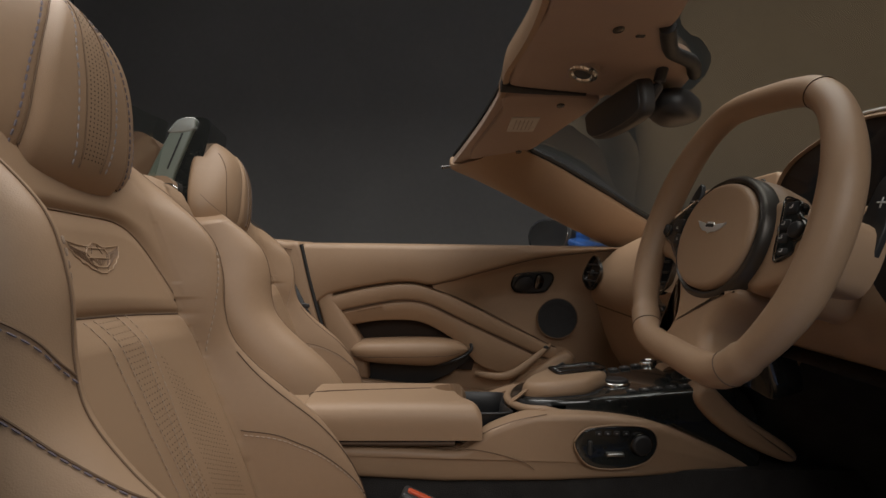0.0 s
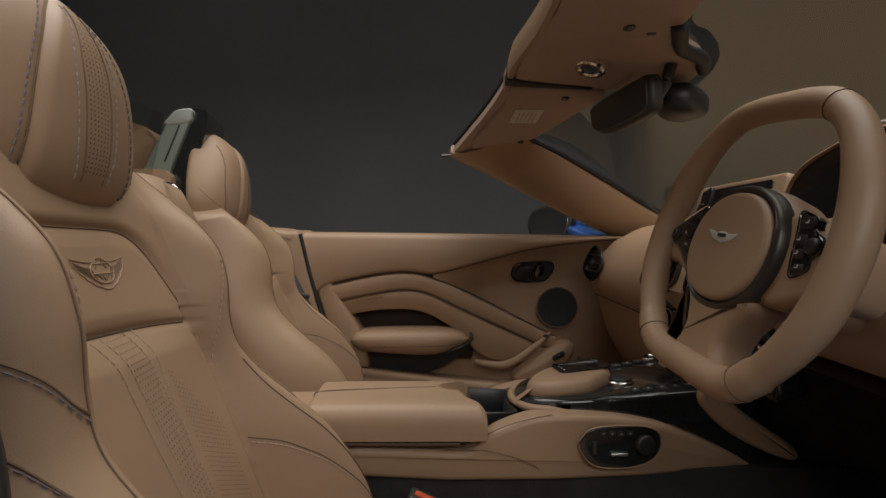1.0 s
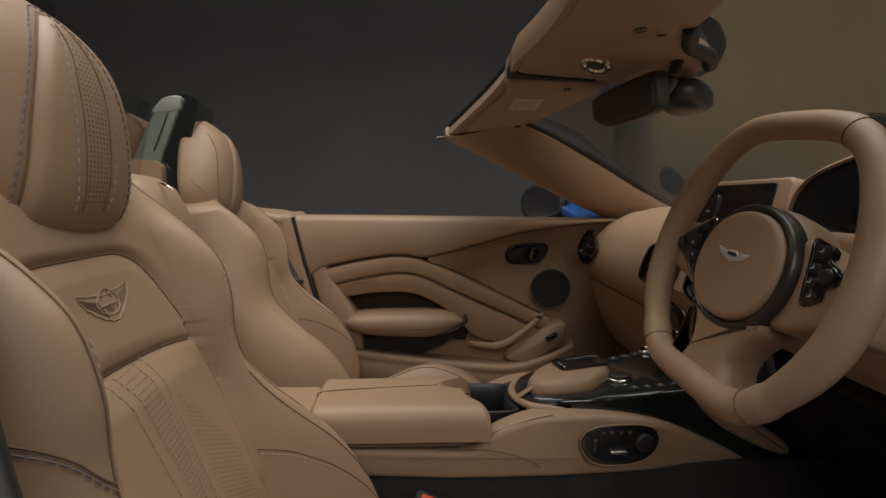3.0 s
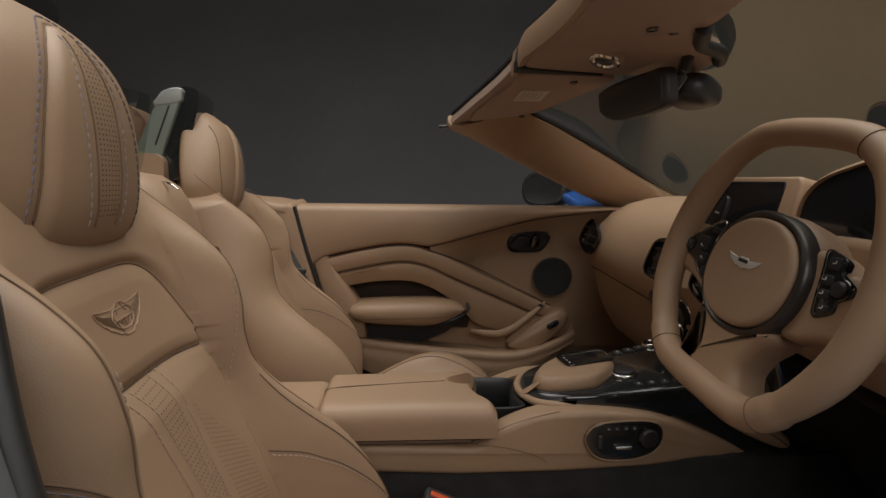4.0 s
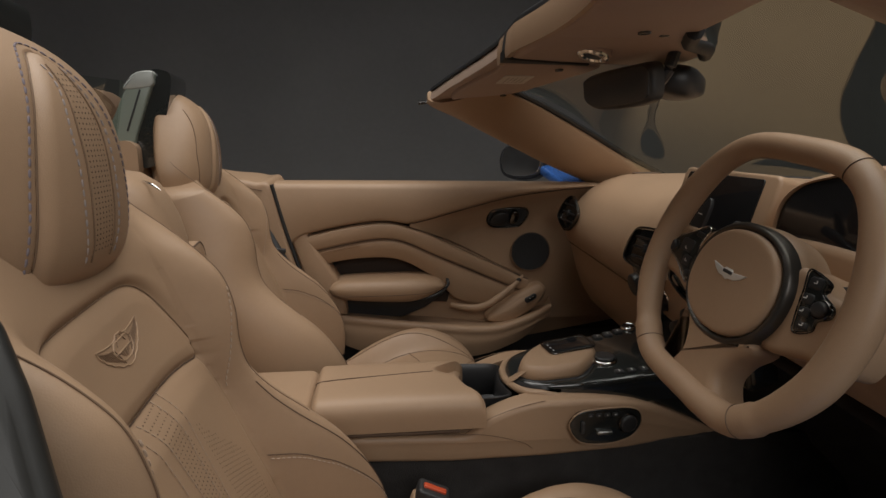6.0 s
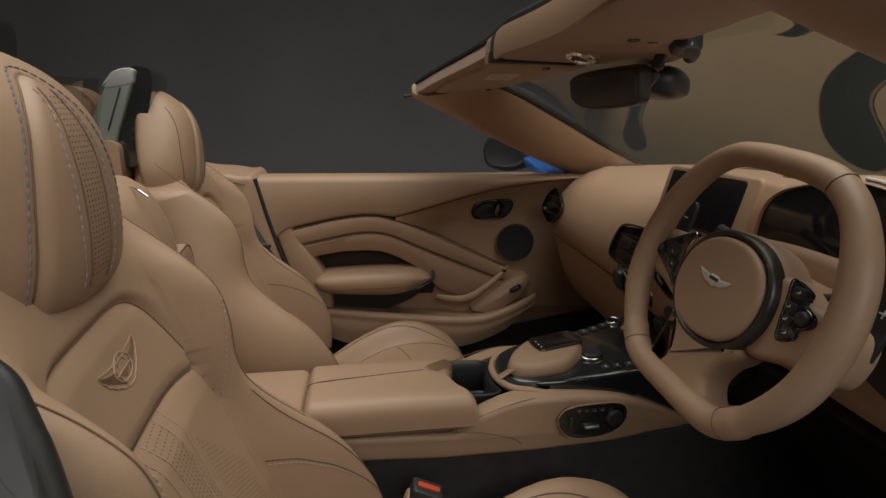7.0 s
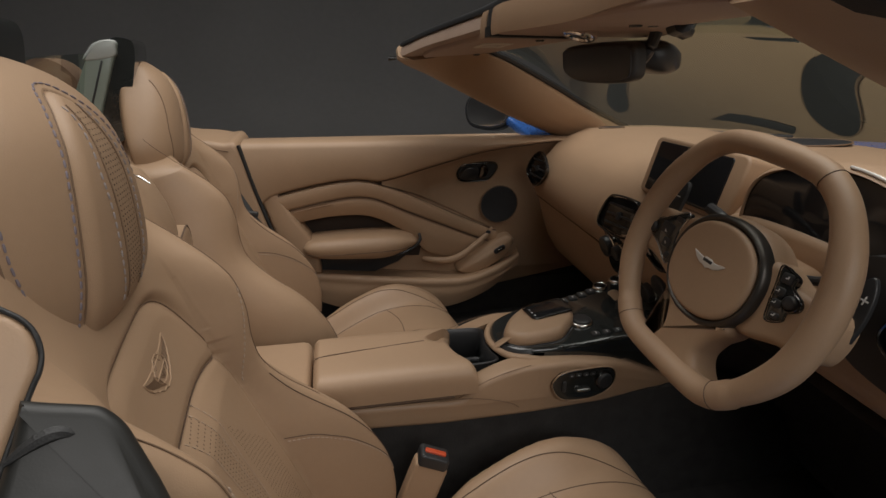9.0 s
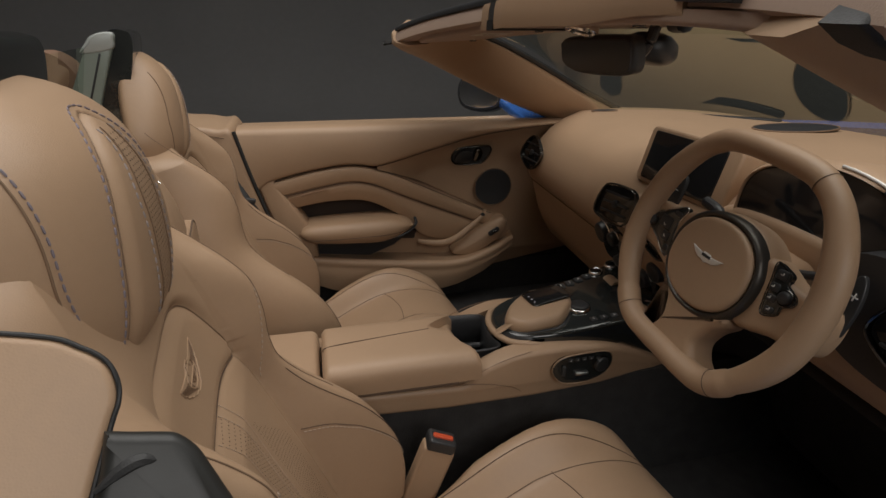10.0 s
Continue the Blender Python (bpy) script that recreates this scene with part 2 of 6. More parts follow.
def thing(name, loc, label="", category="", group="", kind="", rig=None):
    """An Empty at a thing's base; with rig=CAR its parts are given along the car's own axes."""
    ob = new(name)
    ob.empty_display_size = 0.05
    ob.matrix_world = (rig or Matrix()) @ Matrix.Translation(loc)
    HOME[ob.name] = loc
    return tagged(ob, label, category, group, kind)


def part(name, bm, material, parent=None, label="", smooth=35, thick=0.0, kind=""):
    """Links a bmesh, made in world places, as one mesh object under a thing or a part."""
    bmesh.ops.recalc_face_normals(bm, faces=bm.faces)
    me = bpy.data.meshes.new(name)
    bm.to_mesh(me)
    bm.free()
    me.materials.append(material)
    for p in me.polygons:
        p.use_smooth = True
    if smooth < 180:
        me.set_sharp_from_angle(angle=radians(smooth))
    ob = new(name, me)
    if parent is not None:
        ob.parent = parent
        if parent.type == "EMPTY":
            ob.location = -Vector(HOME[parent.name])
    if thick:
        mod = ob.modifiers.new("thickness", "SOLIDIFY")
        mod.thickness, mod.offset = thick, -1
    return tagged(ob, label, "", "", kind)

# ---- studio ----
def box(x0, x1, y0, y1, z0, z1):
    v = [(x, y, z) for x in (x0, x1) for y in (y0, y1) for z in (z0, z1)]
    return raw(v, [(0, 1, 3, 2), (4, 6, 7, 5), (0, 4, 5, 1), (2, 3, 7, 6), (0, 2, 6, 4), (1, 5, 7, 3)])


def setting(name, bm, material, label, category, smooth=35):
    ob = part(name, bm, material, None, label, smooth)
    return tagged(ob, label, category, "", "structure")


setting("floor", box(-7, 7, -7, 7, -0.1, 0), STUDIO_FLOOR, "dark grey matt photo studio floor", "floor")
cove = [(2.6, 0.004)] + [(5.0 + 2.0 * math.sin(a), 2.004 - 2.0 * math.cos(a)) for a in np.linspace(0, math.pi / 2, 20)] + [(7.0, 6.0), (7.2, 6.0), (7.2, -0.1), (2.6, -0.1)]
setting("wall_north", loft([[V(x, y, z) for y, z in cove] for x in (-7, 7)]), STUDIO, "dark grey plain studio wall curving into the floor", "wall", 40)
setting("wall_south", box(-7, 7, -7.2, -7, 0, 6), STUDIO, "dark grey plain studio wall", "wall")
setting("wall_east", box(7, 7.2, -7, 7, 0, 6), STUDIO, "dark grey plain studio wall", "wall")
setting("wall_west", box(-7.2, -7, -7, 7, 0, 6), STUDIO, "dark grey plain studio wall", "wall")
setting("ceiling", box(-7, 7, -7, 7, 6, 6.2), STUDIO, "dark plain studio ceiling", "ceiling")

# ---- the car's body ----
car = thing("car_body", (0, 0, 0), "blue open roadster body with black carpeted cabin floor", "car")


def body_side(sgn):
    """Outer skin of one side, below the glass line, from sill to shoulder."""
    xs = np.linspace(-1.9, 2.2, 42)
    rings = []
    for x in xs:
        taper = 0.24 * max(0, (abs(x - 0.1) - 1.1)) ** 2
        top = 0.862 - 0.012 * (x + 0.42) - 0.02 * max(0, x - 0.6)
        prof = [(0.88, 0.22), (0.93, 0.30), (0.955, 0.45), (0.93, 0.60), (0.945, 0.72), (0.90, 0.80), (0.83, top - 0.006), (0.805, top), (0.80, top - 0.02), (0.87, top - 0.06), (0.90, 0.5)]
        rings.append([V(x, sgn * (y - taper), z) for y, z in prof])
    return loft(rings, True, True)


part("left_flank", body_side(1), BLUE, car, "blue painted flank", 60)


def sill_side():
    rings = []
    for x in np.linspace(-1.9, 2.2, 30):
        prof = [(0.72, 0.16), (0.92, 0.16), (0.95, 0.28), (0.90, 0.36), (0.80, 0.38), (0.72, 0.36)]
        rings.append([V(x, -y, z) for y, z in prof])
    return loft(rings, True, True)


part("right_sill", sill_side(), BLUE, car, "blue painted door sill", 60)
part("cabin_floor", box(-0.95, 1.2, -0.72, 0.90, 0.16, 0.24), CARPET, car, "black carpet")
for s in (1, -1):
    part("footwell_side", plate([(0.40, 0.25), (1.14, 0.25), (1.14, 0.80), (0.58, 0.80), (0.50, 0.60), (0.40, 0.36)], lambda a, b, h: V(a, s * (0.84 - h), b), 0.022, 0.004), CARPET, car, "black sheet lining the footwell")
part("door_sill_carpet", box(-0.60, 1.15, 0.81, 0.90, 0.23, 0.36), CARPET, car, "black carpet")
part("firewall", box(1.16, 1.2, -0.78, 0.78, 0.24, 0.80), CARPET, car, "black carpeted footwell end")


def bonnet():
    rings = []
    for x in np.linspace(0.72, 2.2, 30):
        row = []
        for y in np.linspace(-0.80, 0.80, 33) * (1 - 0.30 * max(0.0, (x - 1.2) / 1.0) ** 2):
            z = 0.885 - 0.06 * (abs(y) / 0.8) ** 2 - 0.045 * (x - 1.1) ** 2 * (x > 1.1) + 0.02 * math.exp(-((abs(y) - 0.45) / 0.12) ** 2)
            xx = max(x, 1.16 - 0.36 * (abs(y) / 0.7) ** 2.2)
            row.append(V(xx, y, z - 0.085))
        rings.append(row)
    return loft(rings, False, False)


part("bonnet", bonnet(), BLUE, car, "blue bonnet", 60, thick=0.004)
rear = [[V(x, y, 0.90 + 0.03 * math.exp(-((abs(y) - 0.38) / 0.16) ** 2) - 0.10 * max(0, abs(y) - 0.6) - 0.05 * (x + 0.8) ** 2)
         for y in np.linspace(-0.88, 0.88, 41) * (1 - 0.22 * max(0.0, (-1.0 - x) / 0.9) ** 2)] for x in np.linspace(-1.9, -0.74, 16)]
part("tonneau_cover", loft(rear, False, False), BLUE, car, "blue tonneau deck", 60, thick=0.006)

for sx, name, top, half in ((1, "nose_panel", 0.79, 0.66), (-1, "tail_panel", 0.86, 0.72)):
    x0 = 2.18 if sx > 0 else -1.88
    skin = [[V(x0 + sx * (0.16 * (1 - (y / half) ** 2) * math.sin(math.pi * (0.15 + 0.7 * u))), y, 0.22 + (top - 0.22) * u) for u in np.linspace(0, 1, 10)] for y in np.linspace(-half, half, 25)]
    part(name, loft(skin, False, False), BLUE, car, "blue painted end panel", 60, thick=0.01)
for wx in (1.52, -1.16):
    for wy in (-0.78, 0.78):
        ring = lambda r, y: [V(wx + r * math.cos(a), wy + y, 0.335 + r * math.sin(a)) for a in np.linspace(0, 2 * math.pi, 40, endpoint=False)]
        wh = part("wheel", loft([ring(0.24, -0.10), ring(0.315, -0.11), ring(0.335, -0.08), ring(0.335, 0.08), ring(0.315, 0.11), ring(0.24, 0.10)], True, False), RUBBER, car, "black tyre", 60)
        part("rim", loft([ring(0.24, -0.10), ring(0.22, -0.06), ring(0.06, -0.03), ring(0.06, 0.03), ring(0.22, 0.06), ring(0.24, 0.10)]), GREYBLACK, wh, "dark alloy rim", 60)

# ---- passenger door ----
door = thing("door_1", (0.05, 0.78, 0.3), "closed passenger door trimmed in tan leather", "door", "", "structure")
z_top = curve1([(-0.45, 0.880), (-0.13, 0.8765), (0.2, 0.872), (0.515, 0.867), (0.6, 0.862)])
z_a = curve1([(-0.345, 0.719), (-0.233, 0.744), (-0.14, 0.757), (-0.085, 0.756), (-0.04, 0.744), (0.035, 0.714), (0.207, 0.625), (0.348, 0.553)])
z_b = curve1([(-0.32, 0.671), (-0.219, 0.692), (-0.134, 0.705), (-0.08, 0.703), (-0.03, 0.688), (0.036, 0.655), (0.174, 0.588), (0.30, 0.527), (0.36, 0.50)])
z_c = curve1([(-0.30, 0.618), (-0.267, 0.629), (-0.171, 0.641), (-0.067, 0.634), (0.021, 0.588), (0.07, 0.545), (0.11, 0.500), (0.20, 0.468), (0.35, 0.46)])
z_crease = curve1([(-0.43, 0.66), (-0.37, 0.705), (-0.345, 0.722), (-0.233, 0.748), (-0.14, 0.761), (-0.085, 0.760), (-0.032, 0.753), (0.12, 0.792), (0.272, 0.830), (0.40, 0.847), (0.52, 0.857), (0.6, 0.858)])


def upper_pad():
    rings = []
    for x in np.linspace(-0.418, 0.64, 76):
        zt, zl = z_top(x), min(z_crease(x), z_top(x) - 0.008)
        h = zt - zl
        e = min(0.012, h * 0.3)
        rings.append([V(x, y, z) for y, z in ((0.80, zt - 0.012), (0.775, zt - 0.001), (0.745, zt), (0.718, zt - 0.002), (0.706, zt - min(0.008, h * 0.25)), (0.700, zt - min(0.02, h * 0.45)),
                     (0.6995, (zt + zl) / 2), (0.700, zl + e), (0.704, zl + e * 0.35), (0.712, zl), (0.735, zl - 0.003), (0.80, zl - 0.003))])
    return loft(rings)


part("upper_pad", upper_pad(), LEATHER, door, "", 50)
door_face = [(-0.42, 0.86), (-0.385, 0.70), (-0.34, 0.55), (-0.30, 0.44), (-0.28, 0.34), (0.25, 0.33), (0.40, 0.35), (0.70, 0.40), (0.70, 0.56), (0.66, 0.852)]
part("inner_panel", plate(door_face, lambda a, b, h: V(a, 0.90 - h, b), 0.098, 0.004), LEATHER, door, "", 50)
rear_field = [(-0.41, 0.79), (-0.33, 0.728), (-0.318, 0.70), (-0.302, 0.668), (-0.245, 0.578), (-0.232, 0.54), (-0.225, 0.47), (-0.30, 0.47), (-0.343, 0.58), (-0.385, 0.72)]
part("rear_field", plate(rear_field, lambda a, b, h: V(a, 0.80 - h, b), 0.093, 0.012), LEATHER, door, "", 60)


y_ins = curve1([(-0.34, 0.706), (-0.05, 0.709), (0.08, 0.722), (0.2, 0.745), (0.3, 0.765), (0.36, 0.772)])


def insert_band(zhi, zlo, xs, yf, yb, bulge):
    rings = []
    for x in xs:
        a, b = zhi(x) - 0.002, max(zlo(x), 0.44) + 0.001
        y0 = y_ins(x)
        h = a - b
        e = min(0.010, h * 0.3)
        rings.append([V(x, y, z) for y, z in ((0.82, a), (y0 + yf + 0.012, a), (y0 + yf + 0.003, a - e * 0.2), (y0 + yf, a - e * 0.7), (y0 + (yf + yb) / 2 - bulge, (a + b) / 2),
                     (y0 + yb, b + e * 0.7), (y0 + yb + 0.003, b + e * 0.2), (y0 + yb + 0.012, b), (0.82, b))])
    return loft(rings)


part("insert_upper", insert_band(z_a, z_b, np.linspace(-0.335, 0.352, 60), 0.0, 0.004, 0.0), LEATHER, door, "", 50)
part("insert_lower", insert_band(z_b, z_c, np.linspace(-0.312, 0.345, 60), 0.010, 0.026, 0.001), LEATHER, door, "", 50)


def front_field():
    """The scooped face between the crease and the insert, where handle and speaker sit."""
    rows = []
    for x in np.linspace(-0.03, 0.65, 50):
        hi = z_crease(x) - 0.002
        lo = z_a(x) + 0.002 if x < 0.345 else 0.41
        row = []
        for u in np.linspace(0, 1, 14):
            z = hi + (lo - hi) * u
            row.append(V(x, 0.711 + 0.081 * min(1.0, (hi - z) / 0.085) ** 0.6 * min(1.0, (x + 0.03) / 0.16), z))
        rows.append([*row, V(x, 0.83, lo), V(x, 0.83, hi)])
    return loft(rows)


part("front_field", front_field(), LEATHER, door, "", 60)
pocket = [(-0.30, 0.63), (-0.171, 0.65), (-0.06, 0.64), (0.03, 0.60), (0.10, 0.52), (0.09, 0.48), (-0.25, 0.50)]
part("door_pocket", plate(pocket, lambda a, b, h: V(a, 0.80 - h, b), 0.022, 0.004), POCKET, door, "dark brown door pocket")


def door_armrest():
    rings = []
    n = 40
    zt = curve1([(-0.275, 0.562), (-0.262, 0.578), (-0.22, 0.586), (-0.05, 0.589), (0.01, 0.586), (0.055, 0.575), (0.079, 0.556)])
    zl = curve1([(-0.275, 0.552), (-0.262, 0.535), (-0.22, 0.522), (-0.12, 0.514), (-0.034, 0.511), (0.01, 0.521), (0.055, 0.538), (0.079, 0.552)])
    yf = curve1([(-0.275, 0.690), (-0.26, 0.672), (-0.2, 0.664), (0.0, 0.668), (0.06, 0.688), (0.079, 0.71)])
    for x in np.linspace(-0.275, 0.079, n):
        t, l, y = zt(x), zl(x), yf(x)
        m = (t + l) / 2 + 0.004
        h = t - l
        rings.append([V(x, yy, z) for yy, z in ((0.80, t - 0.004), (0.74, t), (y + 0.03, t - 0.002), (y + 0.01, t - 0.10 * h), (y + 0.002, t - 0.26 * h), (y, m), (y + 0.004, l + 0.3 * h),
                     (y + 0.015, l + 0.1 * h), (y + 0.035, l), (0.80, l + 0.002))])
    return loft(rings)


part("armrest", door_armrest(), LEATHER, door, "padded tan armrest", 60)
seam = [V(x, 0.6655 + 0.0, 0.548) for x in np.linspace(-0.25, 0.03, 30)]
part("armrest_seam", tube(spl([(-0.262, 0.674, 0.545), (-0.2, 0.6645, 0.543), (0.0, 0.669, 0.545), (0.06, 0.692, 0.553)], 40), 0.0009, 6), GROOVE, door)
part("armrest_gap", tube(spl([(-0.02, 0.705, 0.511), (0.03, 0.700, 0.526), (0.066, 0.706, 0.541), (0.086, 0.722, 0.556), (0.086, 0.742, 0.568)], 30), 0.005, 8), SATIN, door, "black gap round the armrest")
trim = [(-0.28, 0.52), (-0.1, 0.513), (0.0, 0.50), (0.10, 0.55), (0.106, 0.535), (0.02, 0.470), (-0.06, 0.438), (-0.29, 0.455)]
part("armrest_underside_trim", plate(trim, lambda a, b, h: V(a, 0.80 - h, b), 0.035, 0.004), SATIN, door, "satin black trim strip")


def lower_bin():
    """The map bin along the foot of the door: a rounded lip and a panel falling away below."""
    lip = curve1([(-0.31, 0.475), (-0.138, 0.456), (0.037, 0.436), (0.179, 0.421), (0.25, 0.421), (0.30, 0.430), (0.36, 0.445), (0.41, 0.462), (0.43, 0.47)])
    foot = curve1([(-0.31, 0.40), (-0.226, 0.346), (-0.137, 0.316), (0.013, 0.303), (0.168, 0.303), (0.29, 0.335), (0.35, 0.365), (0.40, 0.42), (0.43, 0.468)])
    yy = curve1([(-0.31, 0.715), (-0.1, 0.695), (0.2, 0.695), (0.35, 0.725), (0.45, 0.765)])
    rings = []
    for x in np.linspace(-0.31, 0.43, 60):
        t, f, y = lip(x), foot(x), yy(x)
        h = t - f
        rings.append([V(x, a, z) for a, z in ((0.80, t - 0.012), (y + 0.03, t - 0.004), (y + 0.015, t + 0.002), (y + 0.004, t), (y - 0.002, t - 0.008), (y, t - 0.02), (y + 0.003, t - 0.028), (y, t - 0.035),
                     (y + 0.002, t - 0.5 * h), (y + 0.012, f + 0.15 * h), (y + 0.03, f + 0.02), (y + 0.06, f), (0.80, f))])
    return loft(rings)


part("map_bin", lower_bin(), LEATHER, door, "", 50)
pod = spl([(0.215, 0.425), (0.24, 0.455), (0.29, 0.492), (0.345, 0.525), (0.385, 0.540), (0.408, 0.525), (0.40, 0.49), (0.36, 0.45), (0.30, 0.415), (0.25, 0.41)], 50, True)
part("switch_pod", plate(pod, lambda a, b, h: V(a, 0.80 - h, b), 0.052, 0.016, 5, 0.006), LEATHER, door, "", 60)
sw = part("window_switch", plate(rounded(0.042, 0.018, 0.008), frame3((0.356, 0.7435, 0.497), (0.86, 0, 0.51), (-0.51, 0, 0.86)), 0.004, 0.002), SATIN, door, "small black window switch")
part("switch_lever", plate(rounded(0.02, 0.008, 0.003), frame3((0.358, 0.740, 0.499), (0.86, 0, 0.51), (-0.51, 0, 0.86)), 0.005, 0.002), DARKCHROME, sw)
pull = spl([(0.10, 0.766, 0.474), (0.14, 0.755, 0.469), (0.185, 0.746, 0.469), (0.225, 0.742, 0.484), (0.265, 0.744, 0.512), (0.30, 0.750, 0.538), (0.325, 0.762, 0.556), (0.335, 0.78, 0.560)], 40)
part("pull_handle", tube(pull, [0.005 + 0.004 * math.sin(math.pi * min(1, i / 36 + 0.08)) for i in range(40)], 10, False, 1.35, (0, 0, 1)), LEATHER, door, "tan leather pull handle", 60)
part("pull_screw_cover", plate(ellipse(0.008, 0.006, 14), frame3((0.318, 0.755, 0.556), (1, 0, 0), (0, 0, 1)), 0.004, 0.001), SATIN, door)
spk = part("door_speaker", plate(ellipse(0.062, 0.062, 40), frame3((0.358, 0.783, 0.643), (1, 0, 0.0), (0, 0, 1)), 0.008, 0.002, 3, -0.004), SPEAKER, door, "black mesh speaker grille")
part("speaker_rim", tube([V(0.358 + 0.063 * math.cos(a), 0.776, 0.643 + 0.063 * math.sin(a)) for a in np.linspace(0, 2 * math.pi, 48, endpoint=False)], 0.0018, 6, True), SEAM, spk)
hb = spl([(0.212, 0.755), (0.222, 0.785), (0.25, 0.793), (0.32, 0.794), (0.342, 0.785), (0.343, 0.76), (0.325, 0.728), (0.30, 0.720), (0.24, 0.720), (0.218, 0.733)], 50, True)
hbp = frame3((0.277, 0.777, 0.757), (1, 0, 0), (0, -0.36, 0.93))
hbf = lambda a, b, h=0.0: hbp(a - 0.277, (b - 0.757) * 0.95, h)
handle = part("release_handle", ringplate(hb, inset(hb, 0.004), hbf, 0.009, 0.0015), DARKCHROME, door, "dark chrome door release in its recess")
part("handle_recess", plate(inset(hb, 0.004), hbf, 0.005, 0.002, 3, -0.004), GREYBLACK, handle)
part("handle_lever", plate(spl([(0.222, 0.742), (0.235, 0.775), (0.265, 0.782), (0.283, 0.766), (0.275, 0.74), (0.25, 0.73)], 30, True), hbf, 0.017, 0.006, 4, 0.004), SATIN, handle)
part("lock_button", plate(spl([(0.285, 0.742), (0.29, 0.782), (0.302, 0.786), (0.313, 0.77), (0.305, 0.742)], 24, True), hbf, 0.018, 0.005, 4, 0.004), DARKCHROME, handle)
# seams lie in narrow grooves
part("crease_line", tube([V(x, 0.7115, z_crease(x) - 0.002) for x in np.linspace(-0.03, 0.52, 60)], 0.0011, 6), GROOVE, door)
part("insert_line", tube([V(x, y_ins(x) + 0.008, z_b(x)) for x in np.linspace(-0.315, 0.345, 60)], 0.0014, 6), GROOVE, door)
part("insert_line", tube([V(x, y_ins(x) + 0.0125, z_b(x) - 0.014) for x in np.linspace(-0.26, 0.22, 60)], 0.0009, 6), SEAM, door)
part("front_insert_line", tube([V(x, y_ins(x) + 0.004, z_a(x)) for x in np.linspace(-0.335, 0.352, 60)], 0.0014, 6), GROOVE, door)

# ---- side trim behind the doors ----
quarter = thing("quarter_trim_left", (-0.6, 0.75, 0.3), "tan leather trim behind the passenger door", "car trim", "", "structure")
q_out = spl([(-0.425, 0.868), (-0.47, 0.882), (-0.55, 0.892), (-0.80, 0.895), (-0.85, 0.6), (-0.80, 0.30), (-0.30, 0.30), (-0.303, 0.46), (-0.345, 0.575), (-0.39, 0.725)], 80, True)
part("panel", plate(q_out, lambda a, b, h: V(a, 0.90 - h, b), 0.205, 0.016, 5), LEATHER, quarter, "", 60)
part("seam_line", tube(spl([(-0.45, 0.694, 0.858), (-0.52, 0.694, 0.868), (-0.7, 0.694, 0.870)], 30), 0.0009, 6), GROOVE, quarter)
part("door_seal", tube(spl([(-0.424, 0.700, 0.874), (-0.391, 0.700, 0.735), (-0.346, 0.700, 0.582), (-0.302, 0.700, 0.475), (-0.27, 0.71, 0.38)], 50), 0.0055, 8), RUBBER, quarter, "black rubber door seal")
belt = thing("seat_belt", (-0.40, 0.58, 0.5), "black webbing seat belt with plastic guide hanging behind the seat", "seat belt")
bp = spl([(-0.455, 0.66, 0.785), (-0.43, 0.65, 0.745), (-0.395, 0.635, 0.685), (-0.36, 0.63, 0.62), (-0.34, 0.63, 0.57)], 24)
part("webbing", tube(bp, 0.008, 10, False, 0.25, (0.5, -0.8, 0.1)), RUBBER, belt)
part("belt_guide", plate(rounded(0.05, 0.014, 0.005), frame3((-0.405, 0.622, 0.700), (1, 0, -0.12), (0.12, 0, 1)), 0.008, 0.003), SATIN, belt)

# ---- windscreen, header, pillars ----
x_head_rear = curve1([(0, 0.110), (0.15, 0.112), (0.3, 0.098), (0.45, 0.074), (0.6, 0.042), (0.665, 0.024)])
x_head_front = curve1([(0, 0.365), (0.13, 0.335), (0.3, 0.292), (0.45, 0.262), (0.537, 0.236), (0.62, 0.165), (0.665, 0.075)])
z_head = curve1([(0, 1.176), (0.2, 1.160), (0.35, 1.146), (0.5, 1.128), (0.62, 1.108), (0.665, 1.098)])


def head_z(y):
    """Height of the header's underside; the car leans a little towards the passenger side."""
    return z_head(abs(y)) + 0.128 * max(0.0, -y)


def head_r(y):
    return x_head_rear(abs(y)) + 0.10 * max(0.0, -y)


TOP_LEAN = 0.042


def base_x(y):
    return 1.15 - 0.26 * (abs(y) / 0.61) ** 2.9


screen = thing("windscreen_frame", (0.3, 0, 0.86), "tan leather trimmed windscreen surround of an open roadster", "windscreen", "", "structure")


def header():
    rings = []
    for y in np.linspace(-0.668, 0.668, 90):
        r, f, z = head_r(y), x_head_front(abs(y)) + 0.02 * max(0.0, -y), head_z(y)
        f = max(f, r + 0.04)
        w = f - r
        rings.append([V(x, y, q) for x, q in ((r + 0.008, z + 0.032), (r + 0.001, z + 0.006), (r + 0.012, z), (r + 0.35 * w, z - 0.002), (r + 0.75 * w, z), (f - 0.012, z + 0.001), (f, z + 0.006),
                     (f, z + 0.012), (r + 0.6 * w, z + 0.034), (r + 0.3 * w, z + 0.036), (r + 0.014, z + 0.036))])
    return loft(rings)


part("header_rail", header(), HEADER, screen, "", 50)


def roof_edge():
    rings = []
    for y in np.linspace(-0.67, 0.67, 70):
        r, z = head_r(y), head_z(y)
        rings.append([V(r + dx, y, z + dz) for dx, dz in ((0.005, 0.033), (0.004, 0.040), (0.012, 0.047), (0.06, 0.050), (0.06, 0.038), (0.014, 0.034))])
    return loft(rings)


